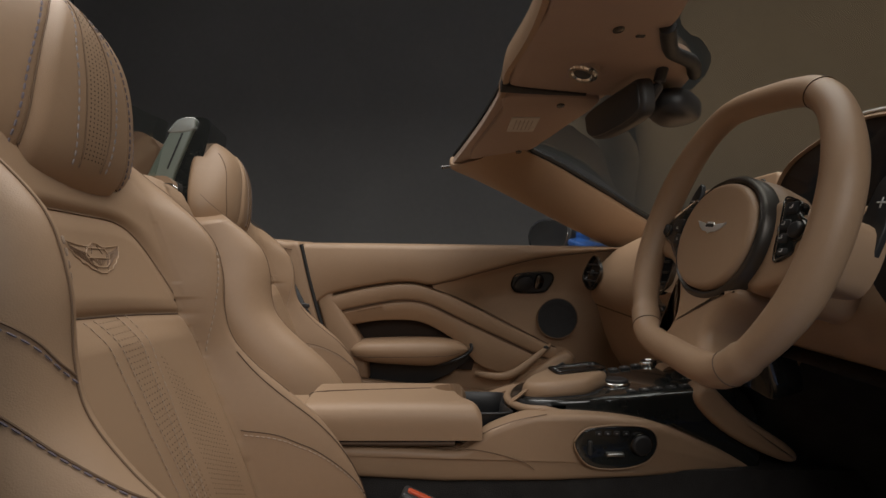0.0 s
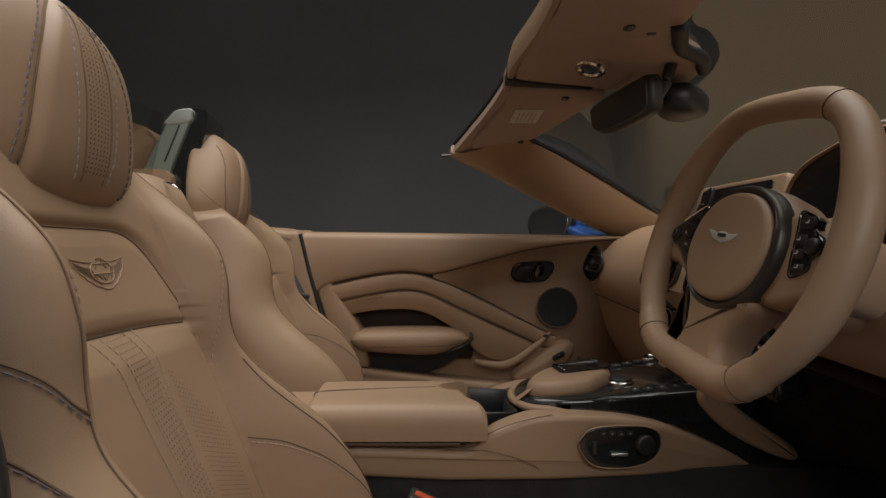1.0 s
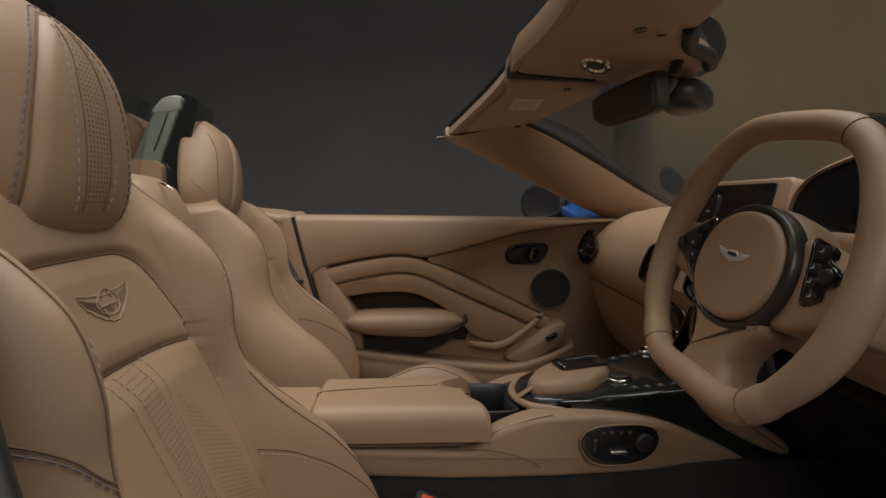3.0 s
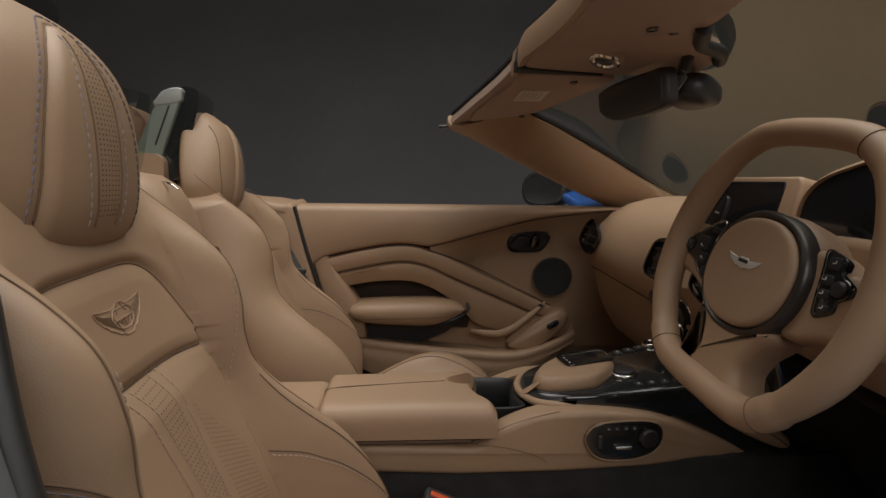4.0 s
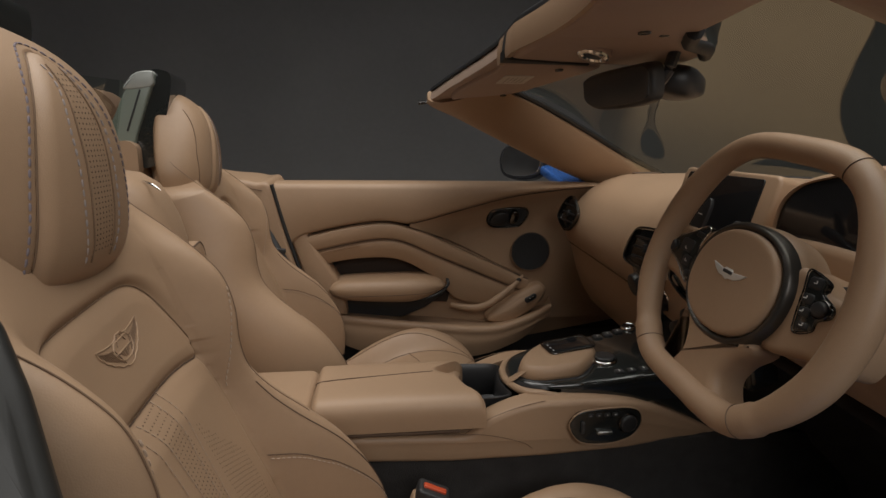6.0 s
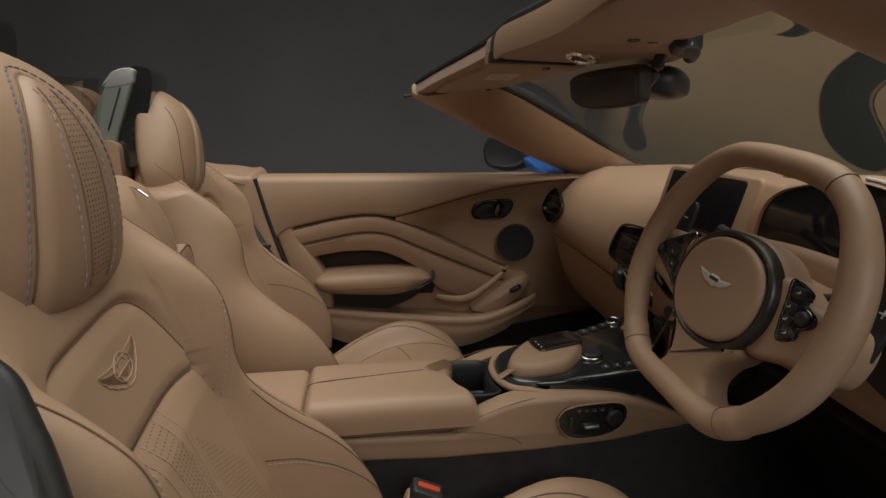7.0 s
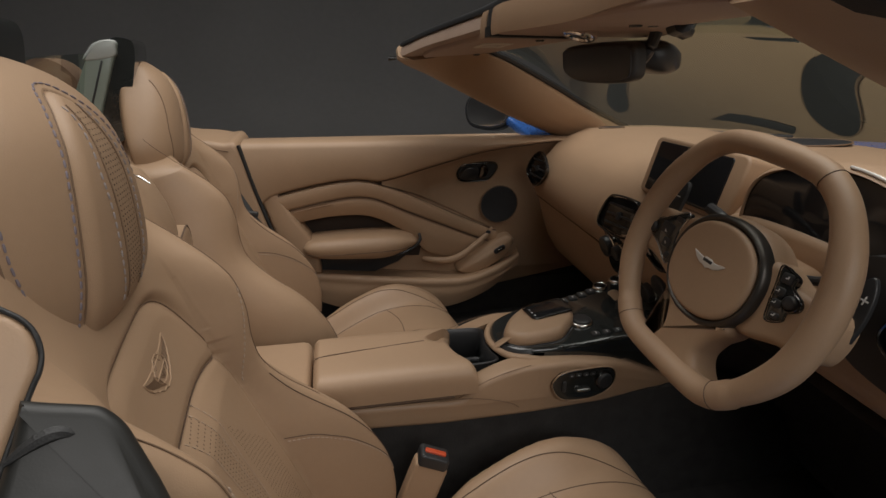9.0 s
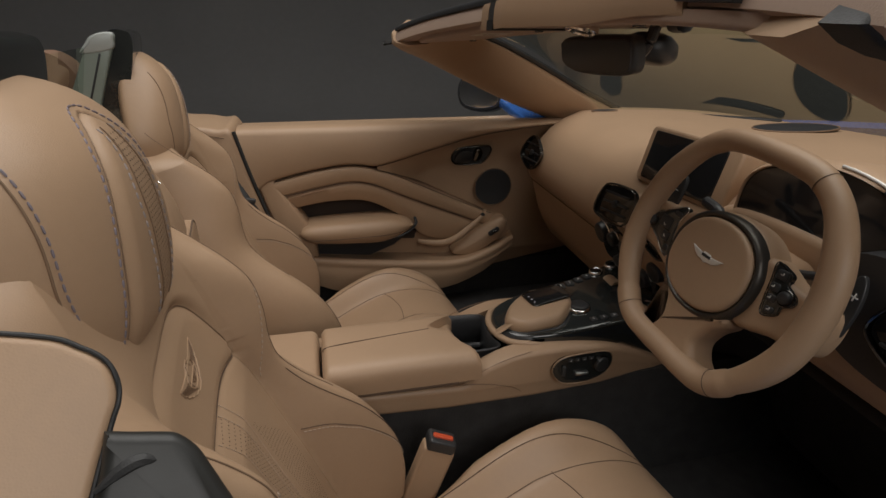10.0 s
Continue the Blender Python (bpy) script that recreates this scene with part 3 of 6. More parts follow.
part("header_seal", roof_edge(), SATIN, screen, "black roof seal", 60)
core = spl([(0.125, 0.088), (0.120, -0.05), (0.132, -0.16), (0.17, -0.205), (0.28, -0.205), (0.325, -0.16), (0.345, -0.11), (0.40, -0.06), (0.44, 0.02), (0.445, 0.10), (0.41, 0.122), (0.30, 0.118), (0.22, 0.104), (0.150, 0.090)], 90, True)


def head_to(a, b, h):
    return V(a, b, head_z(b) + 0.004 - h)


console = thing("overhead_console", (0.24, 0, 1.17), "brown trimmed overhead console with a round chrome reading lamp", "overhead console")
part("cover", plate(core, head_to, 0.013, 0.006, 4), HEADER, console, "", 60)
lamp_to = lambda a, b, h: V(a - 0.35 * h, b, head_z(b) - 0.0125 - 0.9 * h - 0.35 * (a - 0.24))
pod_top = [V(a, b, head_z(b) - 0.004) for a, b in ellipse(0.029, 0.036, 28, 0.240, -0.009)]
part("lamp_pod", loft([pod_top, [lamp_to(a, b, 0.0005) for a, b in ellipse(0.028, 0.035, 28, 0.240, -0.009)], [lamp_to(a, b, 0.002) for a, b in ellipse(0.024, 0.031, 28, 0.240, -0.009)]]), HEADER, console, "", 60)
part("lamp_bezel", ringplate(ellipse(0.025, 0.032, 28, 0.240, -0.009), ellipse(0.014, 0.018, 28, 0.240, -0.009), lamp_to, 0.008, 0.003), CHROME, console, "chrome ring")
part("lamp_lens", plate(ellipse(0.015, 0.019, 24, 0.240, -0.009), lamp_to, 0.003, 0.001), SATIN, console)
part("map_light_button", plate(rounded(0.014, 0.008, 0.003, 4, 0.290, -0.145), lambda a, b, h: V(a, b, head_z(b) - 0.0085 - h), 0.003, 0.001), DARKCHROME, console)
part("sensor_strip", tube([V(a, b, head_z(b) - 0.010) for a, b in spl([(0.318, -0.175), (0.338, -0.13), (0.362, -0.085), (0.410, -0.045), (0.440, 0.01)], 30)], 0.012, 8, False, 0.9), RUBBER, console, "black sensor strip", 60)


def rear_facet(y0, y1, proud, steps):
    """The slanted face along the header's hind edge, from its top seal down to the console's underside."""
    rings = []
    for y in np.linspace(y0, y1, steps):
        r, z = head_r(y), head_z(y)
        k = smooth01(-0.42, -0.20, y)
        low = V(r + 0.002, y, z - 0.002 - 0.010 * k)
        top = V(r + 0.005, y, z + 0.032)
        out = V(-0.99, 0, 0.1) * proud
        rings.append([top + out, top * 0.75 + low * 0.25 + out * 1.6, top * 0.25 + low * 0.75 + out * 1.6, low + out, low + V(0.006, 0, 0.002), low + V(0.006, 0, 0.012), top + V(0.012, 0, 0.002)])
    return loft(rings)


part("rear_fascia", rear_facet(-0.46, 0.052, 0.004, 50), LEATHER, console, "tan leather rear fascia", 60)
part("end_strip", rear_facet(0.052, 0.089, 0.003, 6), SATIN, console, "black end strip", 60)
part("end_strap", rear_facet(0.089, 0.128, 0.004, 6), LEATHER, console, "tan end strap", 60)
part("visor_gap", plate([(0.108, 0.054), (0.145, 0.070), (0.200, 0.086), (0.275, 0.104), (0.275, 0.112), (0.200, 0.104), (0.140, 0.096), (0.108, 0.090)], lambda a, b, h: V(a, b, head_z(b) + 0.004 - h), 0.0165, 0.001), RUBBER, console, "black gap beside the visor")


def visor(sgn, name):
    v = thing(name, (0.2, sgn * 0.35, 1.14), "tan leather sun visor folded up against the header", "sun visor", "sun visors")
    out = spl([(0.132, 0.124), (0.29, 0.132), (0.312, 0.18), (0.285, 0.30), (0.25, 0.43), (0.21, 0.50), (0.12, 0.55), (0.078, 0.57), (0.078, 0.50), (0.102, 0.36), (0.124, 0.22)], 70, True)
    part("pad", plate(out, lambda a, b, h: V(a + (0.07 * b if sgn < 0 else 0), sgn * b, head_z(sgn * b) + 0.004 - h), 0.014, 0.005, 4), HEADER, v, "", 60)
    if sgn > 0:
        label = part("warning_label", plate(rounded(0.062, 0.10, 0.004, 4, 0.180, 0.292), lambda a, b, h: V(a + (0.07 * b if sgn < 0 else 0), sgn * b, head_z(sgn * b) - 0.0096 - h), 0.0024, 0.0005), PAPER, v, "pale printed warning label")
        for k in range(5):
            part("label_print", plate(rounded(0.0016, 0.070, 0.0005, 2, 0.162 + 0.009 * k, 0.292), lambda a, b, h: V(a + (0.07 * b if sgn < 0 else 0), sgn * b, head_z(sgn * b) - 0.0116 - h), 0.0009, 0.0002), PRINT, label)
    for x, y in ((0.239, 0.168), (0.2, 0.506)):
        part("clip", plate(ellipse(0.008, 0.010, 16, x, y), lambda a, b, h: V(a + (0.07 * b if sgn < 0 else 0), sgn * b, head_z(sgn * b) - 0.009 - h), 0.004, 0.001), DARKCHROME, v, "small metal clip")
    return v


visor(1, "sun_visor")
visor(-1, "sun_visor")


FAR_LO = [(0.022, 0.660, 1.110), (0.026, 0.668, 1.094), (0.10, 0.664, 1.060), (0.20, 0.668, 1.011), (0.30, 0.692, 0.963), (0.40, 0.735, 0.918), (0.50, 0.78, 0.877), (0.58, 0.81, 0.845)]
FAR_UP = [(0.190, 0.505, 1.140), (0.232, 0.535, 1.118), (0.30, 0.565, 1.092), (0.40, 0.612, 1.047), (0.49, 0.655, 1.005), (0.60, 0.71, 0.952), (0.72, 0.765, 0.900), (0.80, 0.79, 0.865)]
NEAR_LO = [(0.098, 0.645, 1.200), (0.15, 0.657, 1.172), (0.25, 0.668, 1.125), (0.40, 0.68, 1.050), (0.52, 0.69, 0.985), (0.64, 0.70, 0.90)]
NEAR_UP = [(0.150, 0.455, 1.205), (0.205, 0.478, 1.178), (0.262, 0.50, 1.151), (0.38, 0.55, 1.093), (0.502, 0.60, 1.034), (0.66, 0.645, 0.95), (0.80, 0.665, 0.88)]


def pillar(sgn, lo, up):
    lo, up = spl(lo, 40), spl(up, 40)
    rings = []
    for p, q in zip(lo, up):
        m = (p + q) / 2
        d = q - p
        n = np.cross(d, V(0.88, 0.02, -0.47))
        n = n / np.linalg.norm(n)
        if n[1] > 0:
            n = -n
        row = [p + V(0, 0.02, 0.02), p, p + 0.06 * d + 0.010 * n, p + 0.25 * d + 0.024 * n, m + 0.026 * n, p + 0.75 * d + 0.018 * n, p + 0.93 * d + 0.007 * n, q, q + V(0.012, 0.02, 0.012),
               q + V(0.0, 0.09, 0.006), p + V(0.05, 0.06, 0.05)]
        rings.append([V(a[0], sgn * a[1], a[2]) for a in row])
    return loft(rings)


part("pillar", pillar(1, FAR_LO, FAR_UP), LEATHER, screen, "", 50)
part("pillar", pillar(-1, NEAR_LO, NEAR_UP), LEATHER, screen, "", 50)
for sgn in (1, -1):
    gs = spl([(a + 0.008, b + 0.006, c + 0.010) for a, b, c in (FAR_UP if sgn > 0 else NEAR_UP)[:8]], 40)
    tx, ty, tz = (0.022, 0.668, 1.097) if sgn > 0 else NEAR_LO[0]
    part("glass_seal", tube([V(a, sgn * b, c) for a, b, c in gs], 0.0085, 8), RUBBER, screen, "black glass seal")
    if sgn < 0:
        part("corner_seal", plate([(0.088, 1.190), (0.103, 1.202), (0.21, 1.206), (0.25, 1.13), (0.145, 1.166), (0.106, 1.179)], lambda a, b, h: V(a, -0.630 - h, b), 0.03, 0.006, 4), RUBBER, screen, "black corner seal")
        part("roof_catch", loft([[V(head_r(y) + dx, y, head_z(y) + dz) for dx, dz in ((-0.006, 0.010), (-0.008, 0.026), (0.004, 0.040), (0.03, 0.042), (0.03, 0.022), (0.010, 0.008))] for y in np.linspace(-0.535, -0.450, 12)]), SATIN, screen, "black roof catch plate", 60)
        continue
    tip = part("latch_pin", tube([V(tx - 0.002, sgn * (ty + 0.004), tz + 0.006), V(tx - 0.026, sgn * (ty + 0.006), tz + 0.004)], [0.004, 0.006], 8), DARKCHROME, screen, "small metal latch pin")
    part("corner_cap", plate([(0.0, 0.004), (0.03, 0.020), (0.055, 0.040), (0.035, 0.040), (0.01, 0.018)], lambda a, b, h: V(tx + a, sgn * (ty - 0.012 + h), tz + b), 0.02, 0.004), SATIN, screen)


def glass():
    rows, ys = [], np.linspace(-0.74, 0.74, 60)
    tx = np.polyfit(ys, [x_head_front(abs(y) * 0.72) - 0.01 for y in ys], 4)
    ty = np.polyfit(ys, [y * (0.72 if y > 0 else 0.66) for y in ys], 3)
    tz = np.polyfit(ys, [head_z(y * 0.72) + 0.010 for y in ys], 3)
    for y in ys:
        t = V(np.polyval(tx, y), np.polyval(ty, y), np.polyval(tz, y))
        b = V(base_x(y) + 0.02, y, 0.880 + TOP_LEAN * (0.65 - y))
        row = []
        for u in np.linspace(0, 1, 24):
            p = t + (b - t) * u
            row.append(p + V(0.4, 0, 0.8) * 0.035 * math.sin(math.pi * u ** 0.8))
        rows.append(row)
    return loft(rows, False, False)


wg = setting("window_1", glass(), GLASS, "clear curved windscreen glass with faint reflections", "windscreen", 180)
wg.visible_shadow = False
if sum(p.normal.z for p in wg.data.polygons) > 0:
    wg.data.flip_normals()

# rear-view mirror and the camera housing behind it
rvm = thing("rear_view_mirror", (0.33, 0.06, 1.11), "dark grey frameless rear-view mirror on a short stalk", "rear-view mirror")
mf = frame3((0.338, 0.081, 1.116), (0.18, -0.98, 0.05), (-0.10, 0.03, 0.99))
mo = spl([(-0.108, 0.010), (-0.102, 0.028), (-0.05, 0.034), (0.05, 0.034), (0.098, 0.030), (0.106, 0.0), (0.096, -0.028), (0.04, -0.036), (-0.06, -0.034), (-0.102, -0.018)], 60, True)
part("housing", plate(mo, mf, 0.026, 0.012, 4), GREYBLACK, rvm, "", 60)
part("mirror_glass", plate(inset(mo, 0.006), mf, 0.0275, 0.0015), DIMMED, rvm, "dark tinted mirror glass")
part("stalk", tube(spl([(0.356, 0.0, 1.116), (0.366, -0.012, 1.137), (0.374, -0.016, 1.168)], 12), 0.010, 10), SATIN, rvm)
pod_rings = []
for u in np.linspace(0, 1, 14):
    s = 0.3 + 0.7 * math.sin(math.pi * (0.15 + 0.7 * u))
    c = V(0.388 + 0.085 * u, 0.070 + 0.02 * u, 1.130 - 0.012 * u)
    pod_rings.append([c + V(0, 0.056 * s * math.copysign(abs(math.cos(a)) ** 0.6, math.cos(a)), 0.030 * s * math.copysign(abs(math.sin(a)) ** 0.6, math.sin(a))) for a in np.linspace(0, 2 * math.pi, 20, endpoint=False)])
pod_thing = thing("camera_housing", (0.45, 0.02, 1.14), "black plastic sensor housing on the windscreen", "camera housing")
part("shell", loft(pod_rings), SATIN, pod_thing, "", 60)

# ---- dashboard ----
dash = thing("dashboard", (0.6, 0, 0.7), "tan leather dashboard wrapping across the cabin", "dashboard")


def dash_skin():
    rings = []
    for y in np.linspace(-0.712, 0.712, 110):
        a = abs(y)
        bx = base_x(min(a, 0.72)) + 0.05 + 0.14 * min(1.0, max(0.0, (a - 0.35) / 0.3)) ** 1.5
        k = max(0.0, (a - 0.50) / 0.205)
        push = 0.05 * max(0.0, (a - 0.665) / 0.047) ** 2
        drop = 0.022 * min(k, 1.0) ** 2
        cen = math.exp(-(y / 0.16) ** 4)
        prof = [(bx, 0.880 - drop * 0.3), (bx - 0.10, 0.896 - drop * 0.5), (0.5 * bx + 0.33, 0.903 - drop * 0.6), (0.63, 0.903 - drop * 0.7), (0.56, 0.893 - drop), (0.505, 0.868 - drop), (0.468, 0.832 - drop * 0.8), (0.446, 0.79)]
        low = min(1.0, max(0.0, (y + 0.16) / 0.14))
        prof += [(a + (c - a) * low, b + (d - b) * low) for (a, b), (c, d) in (((0.438, 0.762), (0.434, 0.760)), ((0.456, 0.738), (0.435, 0.725)), ((0.490, 0.724), (0.443, 0.704)),
                 ((0.520, 0.718), (0.450, 0.698)), ((0.550, 0.712), (0.453, 0.690)))]
        prof += [(a + (c - a) * low, b + (d - b) * low) for (a, b), (c, d) in (((0.59, 0.704), (0.462, 0.660)), ((0.63, 0.694), (0.478, 0.610)), ((0.67, 0.670), (0.50, 0.560)),
                 ((0.71, 0.62), (0.54, 0.50)), ((0.75, 0.53), (0.60, 0.46)))] + [(0.80, 0.45), (max(bx, 0.85), 0.45)]
        rings.append([V(x + push * (x < 0.62) * (1 - max(0, x - 0.55) / 0.07), y * (1 + 0.11 * min(1.0, max(0.0, (x - 0.46) / 0.2))), z + TOP_LEAN * (0.65 - y) * min(1.0, max(0.0, (z - 0.74) / 0.12)))
                      for x, z in prof])
    return loft(rings)


def footwell():
    """A black sheet standing in for the shade under the dashboard, from its knee edge down to the floor."""
    rings = []
    for y in np.linspace(-0.79, -0.02, 50):
        low = min(1.0, max(0.0, (y + 0.16) / 0.14))
        line = [(a + (c - a) * low, b + (d - b) * low) for (a, b), (c, d) in (((0.474, 0.722), (0.443, 0.688)), ((0.520, 0.711), (0.446, 0.680)), ((0.580, 0.699), (0.452, 0.660)), ((0.620, 0.688), (0.468, 0.610)), ((0.660, 0.664), (0.49, 0.560)),
                ((0.700, 0.615), (0.53, 0.500)), ((0.740, 0.525), (0.59, 0.455)), ((0.780, 0.44), (0.70, 0.40)), ((0.800, 0.30), (0.80, 0.30)))]
        d = 0.012 * (1 - low)
        rings.append([V(x - d, y, z - 0.7 * d) for x, z in line] + [V(x + 0.012, y, z + 0.006) for x, z in reversed(line)])
    return loft(rings)


part("pad", dash_skin(), LEATHER, dash, "", 60)
# carpet black here darkens leather that only lies in shade under the dash
part("footwell_shade", footwell(), CARPET, dash, "black sheet lining the footwell", 60)
part("face_seam", tube([V(0.4490 + 0.05 * max(0.0, (abs(y) - 0.665) / 0.047) ** 2, y, 0.6985) for y in np.linspace(0.0, 0.70, 60)], 0.0024, 6), GROOVE, dash)


def vent(name, c, a, b, out, label):
    f = frame3(c, a, b)
    v = thing(name, c, label, "air vent", "dashboard air vents")
    part("bezel", ringplate(out, inset(out, 0.004), f, 0.010, 0.0015), DARKCHROME, v, "dark chrome bezel")
    part("duct", plate(inset(out, 0.005), f, 0.003, 0.001), DARKGLASS, v)
    p = np.array(out)
    lo, hi = p.min(0), p.max(0)
    for k in range(3):
        q = lo[1] + (hi[1] - lo[1]) * (0.27 + 0.23 * k)
        part("vane", plate(rounded((hi[0] - lo[0]) * 0.66, 0.005, 0.002, 3, (lo[0] + hi[0]) / 2, q), f, 0.006, 0.002), SATIN, v)
    part("vane_tab", plate(rounded(0.009, 0.016, 0.003, 3, (lo[0] + hi[0]) / 2, (lo[1] + hi[1]) / 2), f, 0.010, 0.002), SATIN, v)
    return v


hexa = spl([(-0.062, -0.020), (-0.056, 0.012), (-0.025, 0.044), (0.010, 0.050), (0.058, 0.014), (0.056, -0.016), (0.020, -0.048), (-0.02, -0.044)], 42, True)
vent("air_vent", (0.4335, 0.632, 0.790), (0.10, -0.99, 0.0), (0.20, 0.02, 0.97), hexa, "dark chrome framed air vent at the dashboard end")
vent("air_vent", (0.424, -0.54, 0.862), (-0.05, -0.99, 0.0), (0.05, -0.01, 0.99), hexa, "dark chrome framed air vent at the dashboard end")
octa = spl([(-0.062, -0.018), (-0.050, 0.022), (-0.026, 0.040), (0.045, 0.040), (0.064, 0.018), (0.056, -0.024), (0.03, -0.042), (-0.045, -0.036)], 44, True)
vent("air_vent", (0.405, 0.083, 0.815), (0.12, -0.99, 0.06), (0.22, 0.08, 0.97), octa, "dark chrome framed central air vent")
vent("air_vent", (0.405, -0.083, 0.815), (-0.12, -0.99, -0.06), (0.22, -0.08, 0.97), octa, "dark chrome framed central air vent")
nose = [[V(0.395 + 0.18 * u + 0.05 * abs(y / 0.17) ** 3, y, 0.780 + 0.11 * u ** 0.7 + 0.004 * math.cos(y * 9)) for y in np.linspace(-0.17, 0.17, 30)] for u in np.linspace(0, 1, 10)]
part("vent_cowl", loft([[*r, *[V(p[0] + 0.05, p[1], p[2] - 0.10) for p in reversed(r)]] for r in nose]), LEATHER, dash, "", 60)

sc = frame3((0.493, -0.004, 0.915), (0.03, -1, 0.03), (0.25, 0.0, 0.97))
disp = thing("centre_screen", (0.49, 0, 0.87), "dark centre display in a tan leather surround on the dashboard", "display")
so = rounded(0.262, 0.118, 0.014, 5)
part("surround", plate(so, sc, 0.010, 0.006, 4), LEATHER, disp, "", 60)
part("hood", plate(rounded(0.262, 0.118, 0.014, 5), lambda a, b, h: sc(a, b, -h), 0.06, 0.01, 4), LEATHER, disp, "", 60)
part("display_glass", plate(rounded(0.212, 0.100, 0.006, 5, -0.006, 0.0), sc, 0.0125, 0.002), DARKGLASS, disp, "black switched-off display")

cl = thing("instrument_binnacle", (0.5, -0.33, 0.9), "tan instrument hood over a dark digital cluster", "instrument cluster")


def arch(x, grow):
    pts = [(-0.178, 0.86), (-0.186, 0.935), (-0.212, 0.970), (-0.26, 0.990), (-0.34, 1.006), (-0.42, 0.994), (-0.49, 0.955), (-0.53, 0.90), (-0.54, 0.86)]
    return [V(x, y * (1 - grow) - 0.33 * grow, z - grow * 0.25) for y, z in spl(pts, 40)]


outer = [arch(x, g) for x, g in ((0.462, 0.0), (0.468, -0.012), (0.49, -0.02), (0.56, 0.02), (0.64, 0.10), (0.72, 0.2), (0.80, 0.36))]
inner = [arch(x, g) for x, g in ((0.460, 0.008), (0.463, 0.014), (0.48, 0.02))]
part("hood", loft([r[:25] for r in (*reversed(outer), *inner)], False, False), LEATHER, cl, "", 60, thick=0.003)
part("hood_side", loft([r[24:] for r in (*reversed(outer), *inner)], False, False), GLOSS, cl, "gloss black hood side", 60, thick=0.003)
face = [(p[1], p[2]) for p in arch(0.5, 0.012)]
part("cluster_glass", plate(face, lambda a, b, h: V(0.474 - h, a, b), 0.010, 0.003), DARKGLASS, cl, "black glossy instrument display")
part("hood_trim", tube(arch(0.464, -0.014)[20:31], 0.0022, 8), BADGE, cl, "thin silver trim arc")
part("end_vent_pod", loft([[V(x, y, z) for y, z in spl([(-0.40, 0.86), (-0.43, 0.925), (-0.52, 0.935), (-0.62, 0.915), (-0.665, 0.86), (-0.65, 0.80), (-0.55, 0.785), (-0.44, 0.80)], 40, True)] for x in (0.425, 0.432, 0.47, 0.56)]), SATIN, dash, "black end pod of the dashboard", 60)
part("lower_shroud", loft([[V(x + 0.7 * max(0.0, zz - 0.06 - z), y, z) for y, z in spl([(-0.53, zz - 0.05), (-0.47, zz - 0.01), (-0.33, zz), (-0.19, zz - 0.01), (-0.13, zz - 0.05), (-0.16, zz - 0.13), (-0.33, zz - 0.15), (-0.50, zz - 0.13)], 40, True)]
                           for x, zz in ((0.455, 0.895), (0.460, 0.906), (0.475, 0.912), (0.60, 0.914))]), LEATHER, dash, "", 60)
for nm, cx, cy, rx, ry in (("dash_speaker", 0.965, 0.24, 0.062, 0.112), ("dash_speaker", 0.665, 0.655, 0.022, 0.040), ("dash_speaker", 0.70, -0.62, 0.022, 0.040)):
    d = thing(nm, (cx, cy, 0.90), "black oval speaker grille let into the dashboard top", "speaker", "dashboard speakers")
    zz = (0.9045 if abs(cy) < 0.5 else 0.903) + TOP_LEAN * (0.65 - cy)
    part("grille", plate(ellipse(ry, rx, 36, cx, cy), lambda a, b, h: V(a, b, zz - 0.004 + h - TOP_LEAN * (b - cy)), 0.006, 0.001), SPEAKER, d)
    part("rim", tube([V(cx + ry * 1.02 * math.cos(a), cy + rx * 1.02 * math.sin(a), zz + 0.001 - TOP_LEAN * rx * math.sin(a)) for a in np.linspace(0, 2 * math.pi, 40, endpoint=False)], 0.002, 6, True), SEAM, d)
ds = thing("defroster_slot", (0.92, 0.48, 0.90), "long black defroster slot along the windscreen base", "air vent")
df = frame3((0.932, 0.470, 0.9090), (0.71, -0.70, 0.03), (0.70, 0.71, 0.0))
part("slot", plate(rounded(0.300, 0.026, 0.010, 4), lambda a, b, h: df(a, b, h - 0.002), 0.005, 0.0015), SATIN, ds)

# ---- steering wheel ----
WC = V(0.272, -0.394, 0.859)
wt, wy, turned = radians(17.9), radians(-2.1), radians(7.4)
w_side, w_back = V(math.sin(wy), -math.cos(wy), 0), V(math.cos(wy), math.sin(wy), 0)
w_up = math.cos(wt) * V(0, 0, 1) + math.sin(wt) * w_back
wf = frame3(WC, math.cos(turned) * w_side - math.sin(turned) * w_up, math.sin(turned) * w_side + math.cos(turned) * w_up)
wheel = thing("steering_wheel", tuple(WC), "tan leather flat-bottomed steering wheel with black switch clusters", "steering wheel", rig=CAR)
half = [(0.0, 0.165), (0.040, 0.164), (0.078, 0.157), (0.112, 0.134), (0.138, 0.098), (0.154, 0.058), (0.161, 0.010), (0.155, -0.042), (0.134, -0.086), (0.104, -0.122), (0.078, -0.137), (0.040, -0.141)]
line = spl(half + [(0.0, -0.141)] + [(-u, b) for u, b in reversed(half[1:])], 160, True)
rad = [0.0158 + 0.0030 * math.exp(-((abs(u) - 0.158) / 0.03) ** 2) + 0.0022 * (b < -0.11) for u, b in line]
part("rim", tube([wf(u, b, 0) for u, b in line], rad, 18, True, 1.0, tuple(wf(0, 0, 1) - WC)), SEAT_LEATHER, wheel, "", 180)
